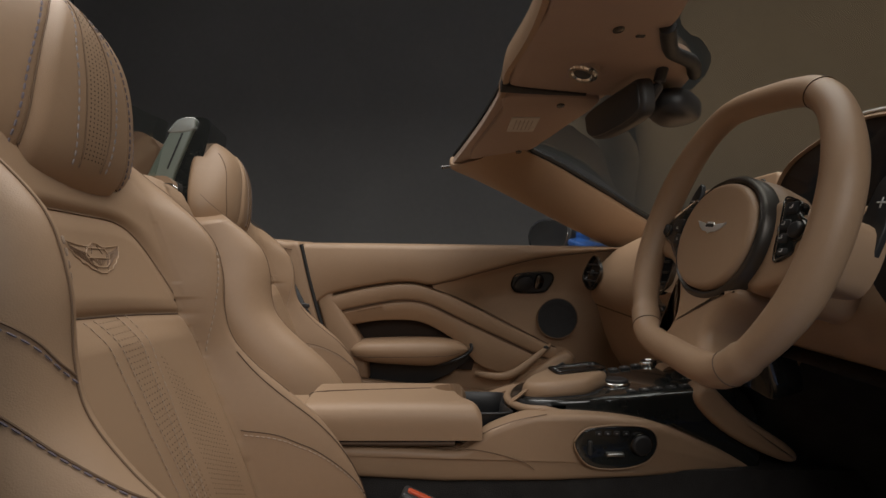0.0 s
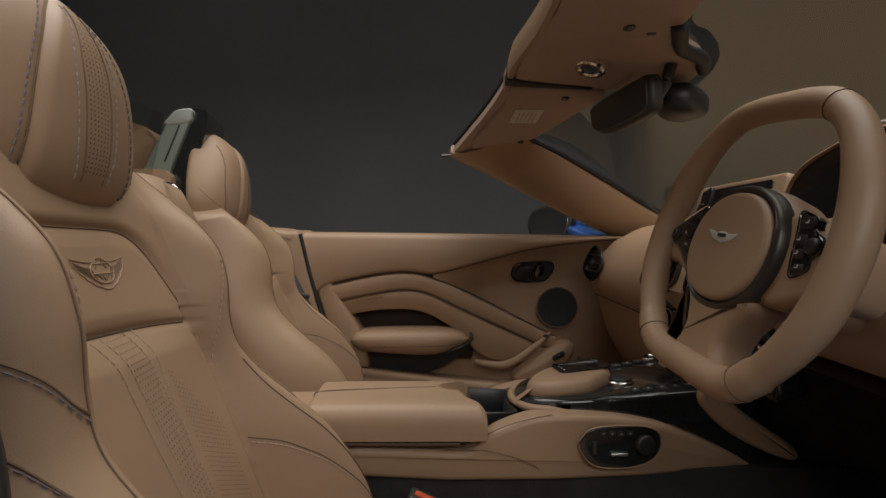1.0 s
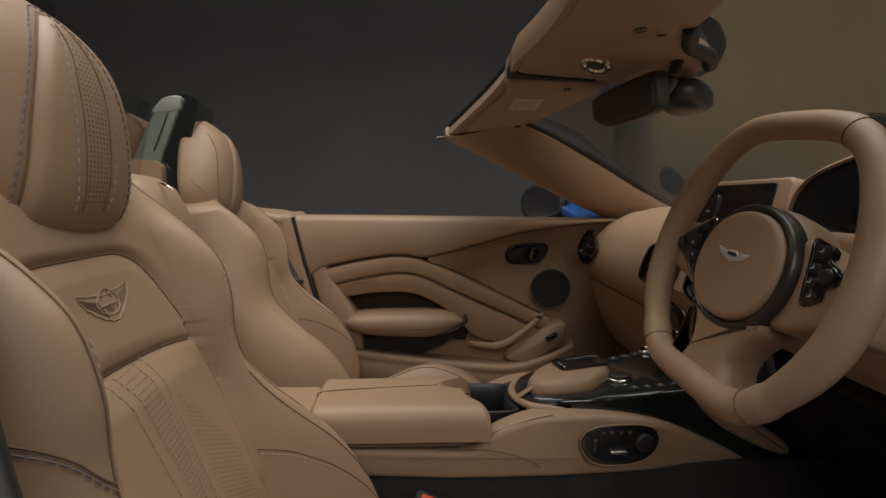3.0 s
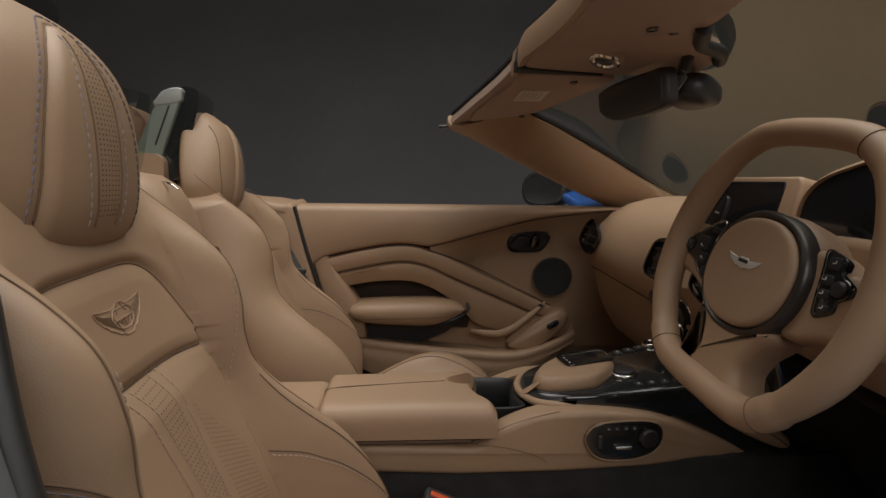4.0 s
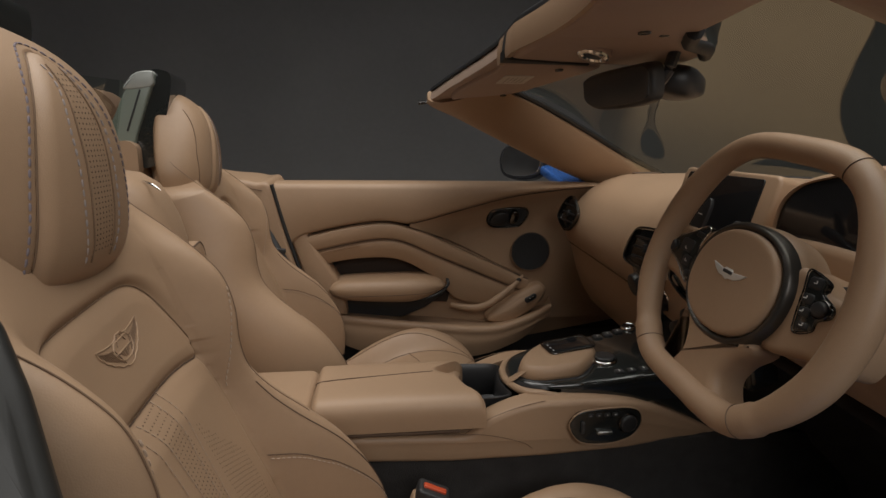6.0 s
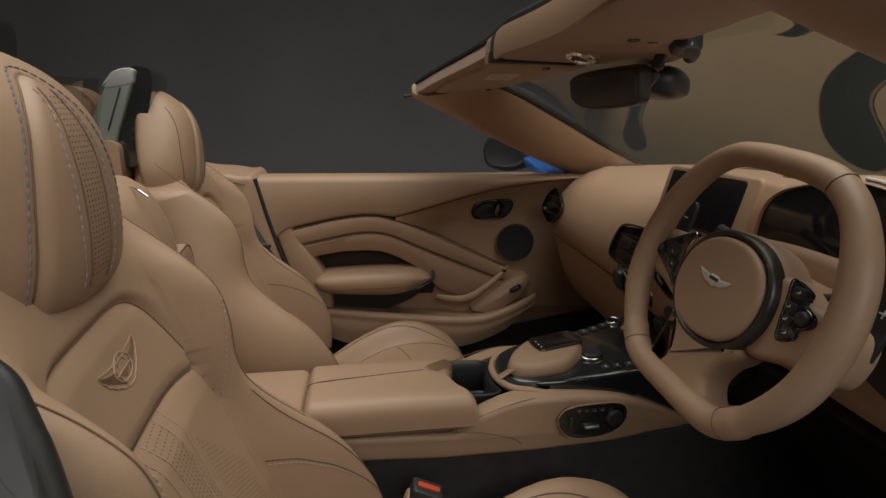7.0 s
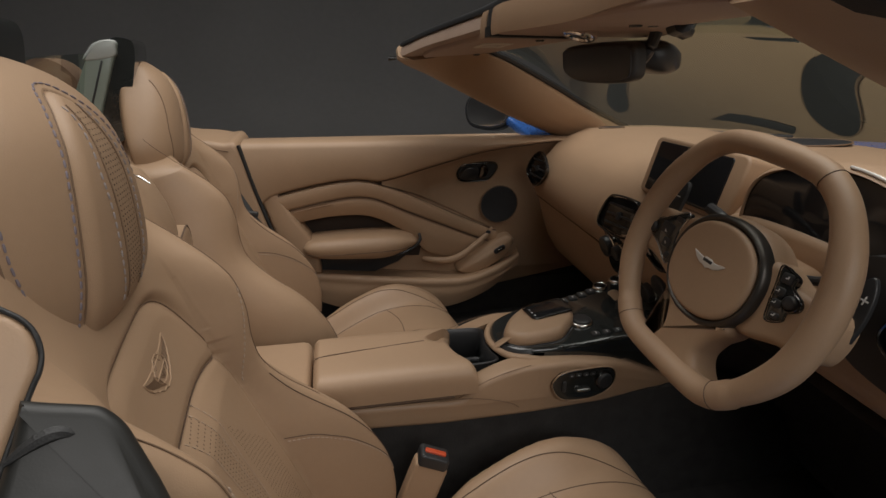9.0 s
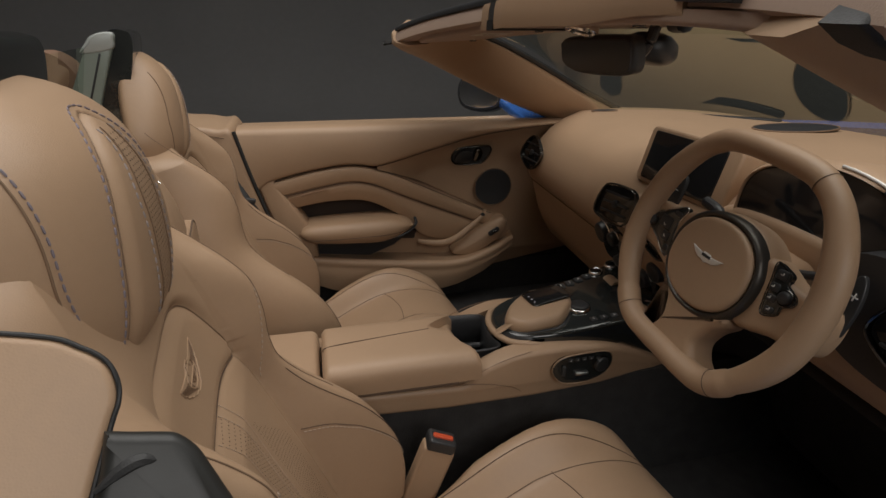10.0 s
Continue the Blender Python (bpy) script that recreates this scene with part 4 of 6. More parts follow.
for k in (14, 62, 98):
    u, b = line[k]
    d = line[(k + 1) % 160] - line[k - 1]
    d = d / np.linalg.norm(d)
    c, s, n = wf(u, b, 0), wf(-d[1], d[0], 0) - WC, wf(0, 0, 1) - WC
    part("rim_seam", tube([c + (rad[k] + 0.0002) * (math.cos(a) * s + math.sin(a) * n) for a in np.linspace(0, 2 * math.pi, 24, endpoint=False)], 0.0007, 5, True), GROOVE, wheel)


def spoke(pts, h0, h1, edge=0.01):
    return plate(pts, lambda a, b, h: wf(a, b, h0 + h), h1 - h0, edge, 4)


part("spoke", spoke(spl([(-0.06, 0.045), (-0.11, 0.035), (-0.165, 0.03), (-0.165, -0.025), (-0.12, -0.035), (-0.06, -0.045)], 40, True), -0.045, -0.006), SEAT_LEATHER, wheel, "", 60)
part("spoke", spoke(spl([(0.06, 0.045), (0.11, 0.035), (0.165, 0.03), (0.165, -0.025), (0.12, -0.035), (0.06, -0.045)], 40, True), -0.045, -0.006), SEAT_LEATHER, wheel, "", 60)
part("lower_spoke", spoke(spl([(-0.060, -0.048), (0.060, -0.048), (0.046, -0.082), (0.040, -0.104), (0.050, -0.122), (0.066, -0.134), (0.060, -0.143), (0, -0.146), (-0.060, -0.143), (-0.066, -0.134), (-0.050, -0.122), (-0.040, -0.104), (-0.046, -0.082)], 70, True), -0.040, 0.004, 0.014), SEAT_LEATHER, wheel, "", 60)
pad_o = [(0.070 * abs(math.cos(a)) ** 0.92 * (1 if math.cos(a) > 0 else -1), 0.063 * abs(math.sin(a)) ** 0.92 * (1 if math.sin(a) > 0 else -1)) for a in np.linspace(0.02, 2 * math.pi + 0.02, 72, endpoint=False)]
back = [[wf(*(np.array(p) * s), h) for p in inset(pad_o, -0.012)] for s, h in ((0.72, -0.075), (0.95, -0.055), (1.0, -0.03), (0.99, -0.012), (0.9, -0.004))]
part("hub", loft(back), SEAT_LEATHER, wheel, "", 60)
part("hub_ring", ringplate(inset(pad_o, -0.010), inset(pad_o, 0.001), lambda a, b, h: wf(a, b, -0.014 + h), 0.022, 0.005), RINGMETAL, wheel, "dark metallic ring", 60)
part("airbag_pad", plate(pad_o, lambda a, b, h: wf(a, b, -0.012 + h), 0.025, 0.007, 4, 0.003), SEAT_LEATHER, wheel, "", 60)
eb = [(-0.029, 0.0070), (-0.016, 0.0050), (-0.008, 0.0040), (-0.006, 0.0065), (0.006, 0.0065), (0.008, 0.0040), (0.016, 0.0050), (0.029, 0.0070), (0.022, 0.0), (0.013, -0.0045), (0.005, -0.0052), (0.0, -0.0075), (-0.005, -0.0052), (-0.013, -0.0045), (-0.022, 0.0)]
ew = lambda a, b, h: wf(a, b + 0.008, 0.0145 + h)
emblem = part("badge", plate(eb, ew, 0.0025, 0.0008), BADGE, wheel, "small winged chrome badge")
part("badge_centre", plate(rounded(0.016, 0.0042, 0.001, 3, 0, 0.0022), ew, 0.0032, 0.0006), SATIN, emblem)


def keys(sgn, base, caps, knob, marks, lean=0.0):
    """A cluster of black thumb switches on a spoke."""
    to = lambda a, b, h: wf(sgn * (a * math.cos(lean) - b * math.sin(lean)), a * math.sin(lean) + b * math.cos(lean), -0.014 + h)
    base = spl(base, 60, True)
    c = part("switch_pad", plate(base, to, 0.009, 0.003, 4), GLOSS, wheel, "glossy black thumb switches", 60)
    for w, d, x, y in caps:
        part("key", plate(rounded(w, d, 0.003, 4, x, y), to, 0.0106, 0.002), SATIN, c)
    part("rocker", plate(ellipse(0.0090, 0.0085, 20, *knob), to, 0.015, 0.004, 4), SATIN, c, "round black rocker knob")
    part("rocker_trim", ringplate(ellipse(0.0115, 0.0108, 20, *knob), ellipse(0.0095, 0.0090, 20, *knob), to, 0.011, 0.001), DARKCHROME, c)
    part("cluster_trim", tube([to(a, b, 0.0084) for a, b in inset(base, -0.0005)], 0.0009, 6, True), CHROME if sgn < 0 else DARKCHROME, c, "thin chrome edge")
    for x, y in marks:
        part("icon", plate(rounded(0.0042, 0.0012, 0.0005, 2, x, y), to, 0.0111, 0.0003), ICON, c)
        part("icon", plate(rounded(0.0012, 0.0032, 0.0005, 2, x + 0.0018, y + 0.0014), to, 0.0111, 0.0003), ICON, c)


keys(1, [(0.0850, 0.0385), (0.0985, 0.0358), (0.1095, 0.0300), (0.1105, 0.0190), (0.1270, 0.0080), (0.1275, -0.0015), (0.1150, -0.0090), (0.1130, -0.0200), (0.0935, -0.0270), (0.0885, -0.0108), (0.0865, 0.0179)],
     ((0.016, 0.013, 0.0985, 0.0270), (0.014, 0.011, 0.0960, 0.0100), (0.014, 0.010, 0.0980, -0.0040), (0.014, 0.008, 0.1015, -0.0180)), (0.1145, 0.0030), ((0.0985, 0.0270), (0.0935, 0.0100), (0.0950, -0.0040), (0.1005, -0.0180)), turned)
keys(-1, [(0.163, 0.004), (0.150, 0.013), (0.118, 0.033), (0.094, 0.046), (0.087, 0.041), (0.093, 0.022), (0.0895, 0.0), (0.083, -0.026), (0.088, -0.033), (0.099, -0.029), (0.122, -0.015), (0.150, -0.006), (0.162, -0.003)],
     ((0.026, 0.018, 0.1160, 0.0120), (0.018, 0.014, 0.1050, -0.0070), (0.010, 0.010, 0.0940, -0.0220), (0.016, 0.008, 0.1000, 0.0320)), (0.1450, 0.0035), ((0.1150, 0.0070), (0.1050, -0.0080)))
for sgn in (1, -1):
    po = spl([(0.146, 0.03), (0.148, 0.070), (0.158, 0.080), (0.169, 0.056), (0.172, 0.02), (0.166, -0.02), (0.153, -0.01)], 40, True)
    pd = part("shift_paddle", plate(po, lambda a, b, h: wf(sgn * a, b, -0.040 + h), 0.006, 0.002), SATIN, wheel, "black shift paddle")
    part("paddle_mark", plate(rounded(0.010, 0.0018, 0.0006, 2, 0.160, 0.055), lambda a, b, h: wf(sgn * a, b, -0.0345 + h), 0.001, 0.0003), ICON, pd)
    if sgn > 0:
        part("paddle_mark", plate(rounded(0.0018, 0.010, 0.0006, 2, 0.160, 0.055), lambda a, b, h: wf(sgn * a, b, -0.0346 + h), 0.001, 0.0003), ICON, pd)
col = thing("steering_column", tuple(wf(0, 0, -0.1)), "tan and black steering column shroud with stalks", "steering column", rig=CAR)
part("shroud", loft([[wf(p[0] * s, p[1] * s - 0.005, h) for p in rounded(0.15, 0.13, 0.04, 6)] for s, h in ((0.62, -0.05), (0.72, -0.06), (0.74, -0.09), (0.74, -0.16))]), LEATHER, col, "", 60)
part("stalk", tube(spl([wf(-0.05, 0.03, -0.075), wf(-0.10, 0.05, -0.078), wf(-0.135, 0.055, -0.078)], 12), [0.006] * 6 + [0.009] * 6, 10), SATIN, col)
part("stalk", tube(spl([wf(0.05, 0.03, -0.075), wf(0.10, 0.05, -0.078), wf(0.135, 0.055, -0.078)], 12), [0.006] * 6 + [0.009] * 6, 10), SATIN, col)

# ---- centre console ----
cons = thing("centre_console", (0.1, 0, 0.24), "tan leather centre console with black lower tunnel", "centre console")
part("tunnel", box(-0.60, 1.16, -0.095, 0.095, 0.24, 0.515), CARPET, cons, "black carpeted tunnel")
side = spl([(-0.50, 0.560), (-0.148, 0.555), (-0.03, 0.551), (0.030, 0.550), (0.055, 0.568), (0.08, 0.584), (0.13, 0.601), (0.185, 0.605), (0.259, 0.602), (0.335, 0.587), (0.415, 0.553), (0.49, 0.517), (0.52, 0.500)], 70)
foot = [(0.50, 0.494), (0.41, 0.510), (0.309, 0.507), (0.168, 0.503), (0.0, 0.502), (-0.117, 0.508), (-0.30, 0.516), (-0.50, 0.52)]
outl = [tuple(p) for p in side] + foot
for s in (-1, 1):
    ci = part("side_panel", plate(outl, lambda a, b, h: V(a, s * (0.069 + h - 0.03 * max(0, a - 0.28) / 0.2), b), 0.041, 0.010, 4), LEATHER, cons, "", 60)
    part("panel_seam", tube(spl([(-0.01, s * 0.1105, 0.556), (0.06, s * 0.1105, 0.551), (0.120, s * 0.1105, 0.535), (0.140, s * 0.1105, 0.522)], 40), 0.0007, 6), SEAM, cons)
    part("shoulder_seam", tube(spl([(0.025, s * 0.1105, 0.556), (0.045, s * 0.1103, 0.568), (0.075, s * 0.109, 0.584), (0.115, s * 0.107, 0.597), (0.16, s * 0.104, 0.605)], 40), 0.0007, 6), SEAM, cons)
part("rear_tunnel_trim", plate(rounded(0.34, 0.20, 0.02, 5, -0.40, 0.0), lambda a, b, h: V(a, b, 0.50 + h), 0.085, 0.015, 4), LEATHER, cons, "", 60)

arm = thing("storage_box_lid", (-0.06, 0, 0.56), "padded tan leather lid of the centre console armrest", "armrest")


def arm_pad():
    """Cushioned lid with a slanted nose and a finger scoop cut into its front edge."""
    nose = curve1([(-0.118, 0.064), (-0.09, 0.060), (-0.062, 0.042), (-0.02, 0.031), (0.02, 0.036), (0.06, 0.048), (0.108, 0.044)])
    rows = []
    for k in np.linspace(-1, 1, 121):
        n = (1 - (1 - abs(k)) ** 2.2) * (1 if k > 0 else -1)
        y = -0.034 + 0.084 * n
        g = max(0.0, 1 - abs(n) ** 7) ** (1 / 4.0)
        fx = nose(y)
        top, front = [], []
        for u in np.linspace(0, 1, 100):
            x = -0.224 + (fx - 0.004 + 0.224) * u
            d = -(x + 0.015) * 0.58 + (y - 0.002) * 0.81
            along = (x + 0.015) * 0.81 + (y - 0.002) * 0.58
            scoop = 0.0
            if d < 0 and along > -0.012:
                scoop = 0.020 * max(0.0, 1 + d / 0.042) * smooth01(-0.012, 0.03, along)
            e = 0.012 * (max(0.0, (0.012 - (x + 0.224)) / 0.012) ** 2 + max(0.0, (x - fx + 0.016) / 0.012) ** 2)
            top.append(V(x, y, 0.569 + (0.0525 - e + 0.0015 * math.sin(math.pi * u)) * g - scoop * g))
        for u in (0.25, 0.5, 0.75, 1.0):
            front.append(V(fx - 0.002 - 0.040 * u ** 1.2, y, top[-1][2] + (0.569 - top[-1][2]) * u))
        rows.append([V(-0.226, y, 0.569), *top, *front])
    return loft(rows, True, True)


part("lid", arm_pad(), LEATHER, arm, "", 60)
part("lid_seam", tube(spl([(-0.2255, -0.038, 0.600), (-0.222, -0.037, 0.612), (-0.208, -0.035, 0.6222), (-0.10, -0.022, 0.6232), (-0.02, -0.012, 0.6226)], 40), 0.0009, 6), GROOVE, arm)
part("lid_joint", tube(spl([(-0.21, -0.111, 0.563), (-0.05, -0.1125, 0.5625), (0.018, -0.111, 0.5625)], 20), 0.0030, 6), GROOVE, arm)
cup = thing("cup_holder", (0.08, 0, 0.50), "black lined cup holder sunk in the console", "cup holder")
co = spl([(0.030, -0.060), (0.06, -0.066), (0.108, -0.060), (0.104, -0.03), (0.102, 0.0), (0.110, 0.045), (0.10, 0.060), (0.06, 0.064), (0.02, 0.060), (0.01, 0.0)], 60, True)
part("well", loft([[V(a, b, 0.596) for a, b in inset(co, -0.004)], [V(a, b, 0.597) for a, b in co], [V(a, b, 0.590) for a, b in inset(co, 0.004)], [V(a, b, 0.535) for a, b in inset(co, 0.010)]], True, False), SATIN, cup, "", 60, thick=0.002)
part("well_floor", plate(inset(co, 0.009), lambda a, b, h: V(a, b, 0.531 + h), 0.005, 0.002), RUBBER, cup)
part("rubber_ring", tube([V(0.085 + 0.034 * math.cos(a), -0.01 + 0.036 * math.sin(a), 0.545) for a in np.linspace(0, 2 * math.pi, 40, endpoint=False)], 0.006, 8, True), SATIN, cup, "black rubber holder ring")

deck = thing("gear_selector_deck", (0.3, 0, 0.58), "gloss black console deck with rows of small switches", "console deck")
dz = curve1([(0.09, 0.604), (0.14, 0.615), (0.24, 0.624), (0.34, 0.631), (0.42, 0.640), (0.50, 0.656)])
do = spl([(0.117, 0.0), (0.123, -0.03), (0.137, -0.056), (0.17, -0.073), (0.24, -0.082), (0.36, -0.080), (0.47, -0.076), (0.50, 0.04), (0.49, 0.152), (0.42, 0.142), (0.34, 0.118), (0.26, 0.097), (0.19, 0.084), (0.14, 0.060), (0.121, 0.03)], 90, True)
part("deck_panel", plate(do, lambda a, b, h: V(a, b, dz(a) - 0.05 + h), 0.05, 0.008, 4), GLOSS, deck, "", 60)
part("deck_edge", tube([V(a, b, 0.600 + 0.08 * (a - 0.117) - 0.30 * max(0.0, a - 0.165)) for a, b in spl([(0.215, -0.083), (0.165, -0.077), (0.134, -0.060), (0.118, -0.032), (0.112, 0.0), (0.117, 0.034), (0.136, 0.064), (0.185, 0.088), (0.26, 0.100)], 60)], 0.0068, 10), LEATHER, deck, "tan leather edge roll", 60)
lower = spl([(0.16, 0.605), (0.30, 0.620), (0.42, 0.632), (0.47, 0.640), (0.50, 0.60), (0.50, 0.51), (0.415, 0.553), (0.335, 0.590), (0.259, 0.606)], 50, True)
for s in (-1, 1):
    part("deck_side", plate(lower, lambda a, b, h: V(a, s * (0.03 + h), b), 0.048, 0.006, 4), GLOSS, deck, "dark gloss side of the deck", 60)
    part("pad_knee", plate(spl([(0.395, 0.63), (0.42, 0.645), (0.47, 0.60), (0.55, 0.545), (0.54, 0.525), (0.46, 0.56), (0.41, 0.60)], 40, True), lambda a, b, h: V(a, s * (0.05 + h), b), 0.045, 0.01, 4), LEATHER, deck, "tan knee pad", 60)

pal = thing("palm_rest", (0.2, 0, 0.61), "tan leather palm rest with a dark touch pad", "palm rest")
pp = spl([(0.134, -0.018), (0.139, -0.042), (0.163, -0.060), (0.198, -0.063), (0.232, -0.060), (0.254, -0.042), (0.282, -0.006), (0.286, 0.026), (0.272, 0.048), (0.240, 0.060), (0.205, 0.058), (0.158, 0.024)], 60, True)
part("pedestal", loft([[V(a, b, dz(a) + h) for a, b in inset(pp, d)] for h, d in ((-0.010, -0.012), (-0.003, -0.010), (0.000, -0.003), (0.002, 0.002))]), SATIN, pal, "black pedestal", 60)
prings = []
for h, d in ((0.004, 0.006), (0.006, 0.001), (0.012, 0.0), (0.020, 0.002), (0.025, 0.006), (0.027, 0.012)):
    prings.append([V(a, b, dz(a) - 0.006 + h * (1.0 + 0.15 * math.sin((a - 0.12) * 16))) for a, b in inset(pp, d)])
part("pad", loft(prings), LEATHER, pal, "", 60)
tp = part("touch_pad", plate(rounded(0.085, 0.050, 0.008, 5), frame3((0.236, 0.020, 0.6465), (0.97, 0.16, 0.075), (-0.16, 0.98, 0)), 0.004, 0.0015), DARKGLASS, pal, "black glass touch pad")
tf = frame3((0.236, 0.020, 0.6507), (0.97, 0.16, 0.075), (-0.16, 0.98, 0))
for k in range(3):
    part("touch_mark", plate(rounded(0.003, 0.003, 0.001, 2, -0.036, -0.014 + 0.012 * k), tf, 0.0005, 0.0001), ICON, tp)
part("touch_rim", tube([frame3((0.236, 0.020, 0.650), (0.97, 0.16, 0.075), (-0.16, 0.98, 0))(a, b) for a, b in rounded(0.09, 0.055, 0.010, 5)], 0.0016, 6, True), DARKCHROME, tp)
part("strap", tube(spl([(0.113, -0.026, 0.600), (0.119, -0.027, 0.607), (0.128, -0.029, 0.614), (0.140, -0.032, 0.625), (0.150, -0.034, 0.634)], 24), 0.0105, 12, False, 0.28, (0, 0, 1)), LEATHER, pal, "tan leather strap", 60)
dial = thing("rotary_controller", (0.31, -0.01, 0.62), "chrome ringed rotary controller knob", "rotary knob")
for z0, z1, r, mt, nm in ((0.622, 0.634, 0.024, CHROME, "chrome_skirt"), (0.632, 0.639, 0.020, SATIN, "knob_top")):
    part(nm, plate(ellipse(r, r, 32, 0.296, -0.010), lambda a, b, h: V(a, b, z0 + h), z1 - z0, 0.004, 4), mt, dial, "", 60)


def deck_key(x, y, w, d):
    k = thing("console_switch", (x, y, dz(x)), "small black console switch with a white mark", "switch", "console switches")
    part("cap", plate(rounded(w, d, 0.003, 4, x, y), lambda a, b, h: V(a, b, dz(a) - 0.003 + h), 0.0065, 0.002), SATIN, k)
    part("mark", plate(rounded(0.0018, 0.007, 0.0006, 2, x, y), lambda a, b, h: V(a, b, dz(a) + 0.0034 + h), 0.0005, 0.0001), ICON, k)


for i in range(5):
    deck_key(0.275 + 0.024 * i, 0.079 + 0.0078 * i, 0.018, 0.018)
    deck_key(0.305 + 0.022 * i, -0.058, 0.015, 0.014)
for x, y, r in ((0.399, 0.121, 0.016), (0.444, 0.134, 0.016), (0.425, -0.050, 0.013)):
    b = thing("round_selector_button", (x, y, dz(x)), "round chrome ringed gear selector button", "button", "gear selector buttons")
    part("ring", ringplate(ellipse(r, r, 24, x, y), ellipse(r * 0.72, r * 0.72, 24, x, y), lambda a, c, h: V(a, c, dz(a) - 0.002 + h), 0.008, 0.002), CHROME, b, "", 60)
    part("cap", plate(ellipse(r * 0.70, r * 0.70, 24, x, y), lambda a, c, h: V(a, c, dz(a) - 0.002 + h), 0.007, 0.002), DARKGLASS, b)

# centre stack between deck and vents
stack = thing("centre_stack", (0.43, 0.0, 0.65), "gloss black centre stack with rotary climate controls", "centre stack")
sf = frame3((0.452, 0.0, 0.712), (0, -1, 0), (-0.28, 0.0, 0.96))
part("panel", plate(rounded(0.40, 0.135, 0.03, 6), lambda a, b, h: sf(a, b, h - 0.03), 0.040, 0.008), GLOSS, stack, "", 60)
for y, z, r in ((0.165, 0.012, 0.024), (0.115, 0.014, 0.016), (0.055, 0.014, 0.022), (-0.055, 0.014, 0.022), (-0.165, 0.012, 0.024), (0.10, -0.035, 0.014), (0.0, -0.03, 0.02)):
    kn = part("climate_knob", plate(ellipse(r, r, 28, -y, z), lambda a, b, h: sf(a, b, 0.008 + h), 0.022, 0.004, 4), SATIN, stack, "black rotary knob")
    part("knob_ring", ringplate(ellipse(r * 1.12, r * 1.12, 28, -y, z), ellipse(r * 0.95, r * 0.95, 28, -y, z), lambda a, b, h: sf(a, b, 0.008 + h), 0.009, 0.002), CHROME, kn)

# seat switch panel on the console's side
sp = thing("seat_switch_panel", (0.27, -0.11, 0.556), "oval black seat adjustment panel let into the console side", "switch panel")
spo = spl([(0.203, 0.556), (0.208, 0.574), (0.228, 0.586), (0.283, 0.589), (0.318, 0.582), (0.330, 0.566), (0.326, 0.545), (0.306, 0.530), (0.26, 0.524), (0.222, 0.530)], 60, True)
spf = lambda a, b, h: V(a, -0.1035 - h + 0.03 * max(0, a - 0.28) / 0.2, b)
part("fascia", plate(spo, spf, 0.0085, 0.002, 3, -0.003), GLOSS, sp)
part("bezel", tube([spf(a, b, 0.0075) for a, b in inset(spo, -0.001)], 0.0014, 6, True), LEATHER, sp, "tan rim", 60)
kd = part("knob", plate(ellipse(0.0155, 0.0155, 24, 0.304, 0.560), spf, 0.017, 0.004, 4), SATIN, sp, "black adjustment knob")
part("knob_ring", ringplate(ellipse(0.0175, 0.0175, 24, 0.304, 0.560), ellipse(0.0150, 0.0150, 24, 0.304, 0.560), spf, 0.0125, 0.001), DARKCHROME, kd)
part("seat_slider", plate(rounded(0.027, 0.006, 0.002, 3, 0.263, 0.546), spf, 0.013, 0.002), SILVER, sp, "silver seat-shaped slider")
part("seat_slider", plate(rounded(0.006, 0.022, 0.002, 3, 0.225, 0.556), spf, 0.012, 0.002), GREYBLACK, sp)
for k in range(4):
    part("memory_key", plate(rounded(0.010, 0.007, 0.002, 3, 0.238 + 0.014 * k, 0.578), spf, 0.0095, 0.001), SATIN, sp)
    part("icon", plate(rounded(0.003, 0.001, 0.0003, 2, 0.238 + 0.014 * k, 0.578), spf, 0.0099, 0.0002), ICON, sp)

# ---- seats ----
MID = -0.0175
pan_x = curve1([(0.40, -0.232), (0.50, -0.268), (0.60, -0.305), (0.70, -0.345), (0.80, -0.384), (0.836, -0.398), (0.88, -0.413), (0.92, -0.425), (0.99, -0.447), (1.03, -0.466), (1.06, -0.488)])
valley_s = curve1([(0.40, 0.1695), (0.625, 0.1645), (0.722, 0.1675), (0.777, 0.1585), (0.84, 0.1555), (0.90, 0.1475), (0.99, 0.1375), (1.03, 0.118), (1.06, 0.07)])
ridge_s = curve1([(0.40, 0.2075), (0.52, 0.2025), (0.60, 0.2015), (0.66, 0.1975), (0.72, 0.1895), (0.78, 0.1845), (0.84, 0.1875), (0.90, 0.190), (0.95, 0.197), (0.99, 0.186), (1.03, 0.150), (1.06, 0.09)])
ridge_p = curve1([(0.40, 0.105), (0.46, 0.130), (0.52, 0.142), (0.57, 0.138), (0.62, 0.122), (0.66, 0.096), (0.70, 0.068), (0.735, 0.054), (0.77, 0.058), (0.82, 0.074), (0.86, 0.077), (0.89, 0.064), (0.92, 0.040), (0.95, 0.012), (0.99, -0.018), (1.06, -0.03)])
side_s = curve1([(0.40, 0.251), (0.50, 0.261), (0.60, 0.264), (0.70, 0.256), (0.78, 0.246), (0.84, 0.236), (0.90, 0.228), (0.94, 0.224), (0.98, 0.212), (1.01, 0.192), (1.03, 0.170), (1.05, 0.135), (1.06, 0.105)])


def panel_arch(s):
    """Height of the seam under the headrest that bounds the emblem panel."""
    return 0.882 - 0.10 * (abs(s - MID) / 0.1585) ** 7


def panel_foot(s):
    """Height of the seam between emblem panel and lower panel."""
    return 0.780 - 0.05 * s - 0.1 * s * s


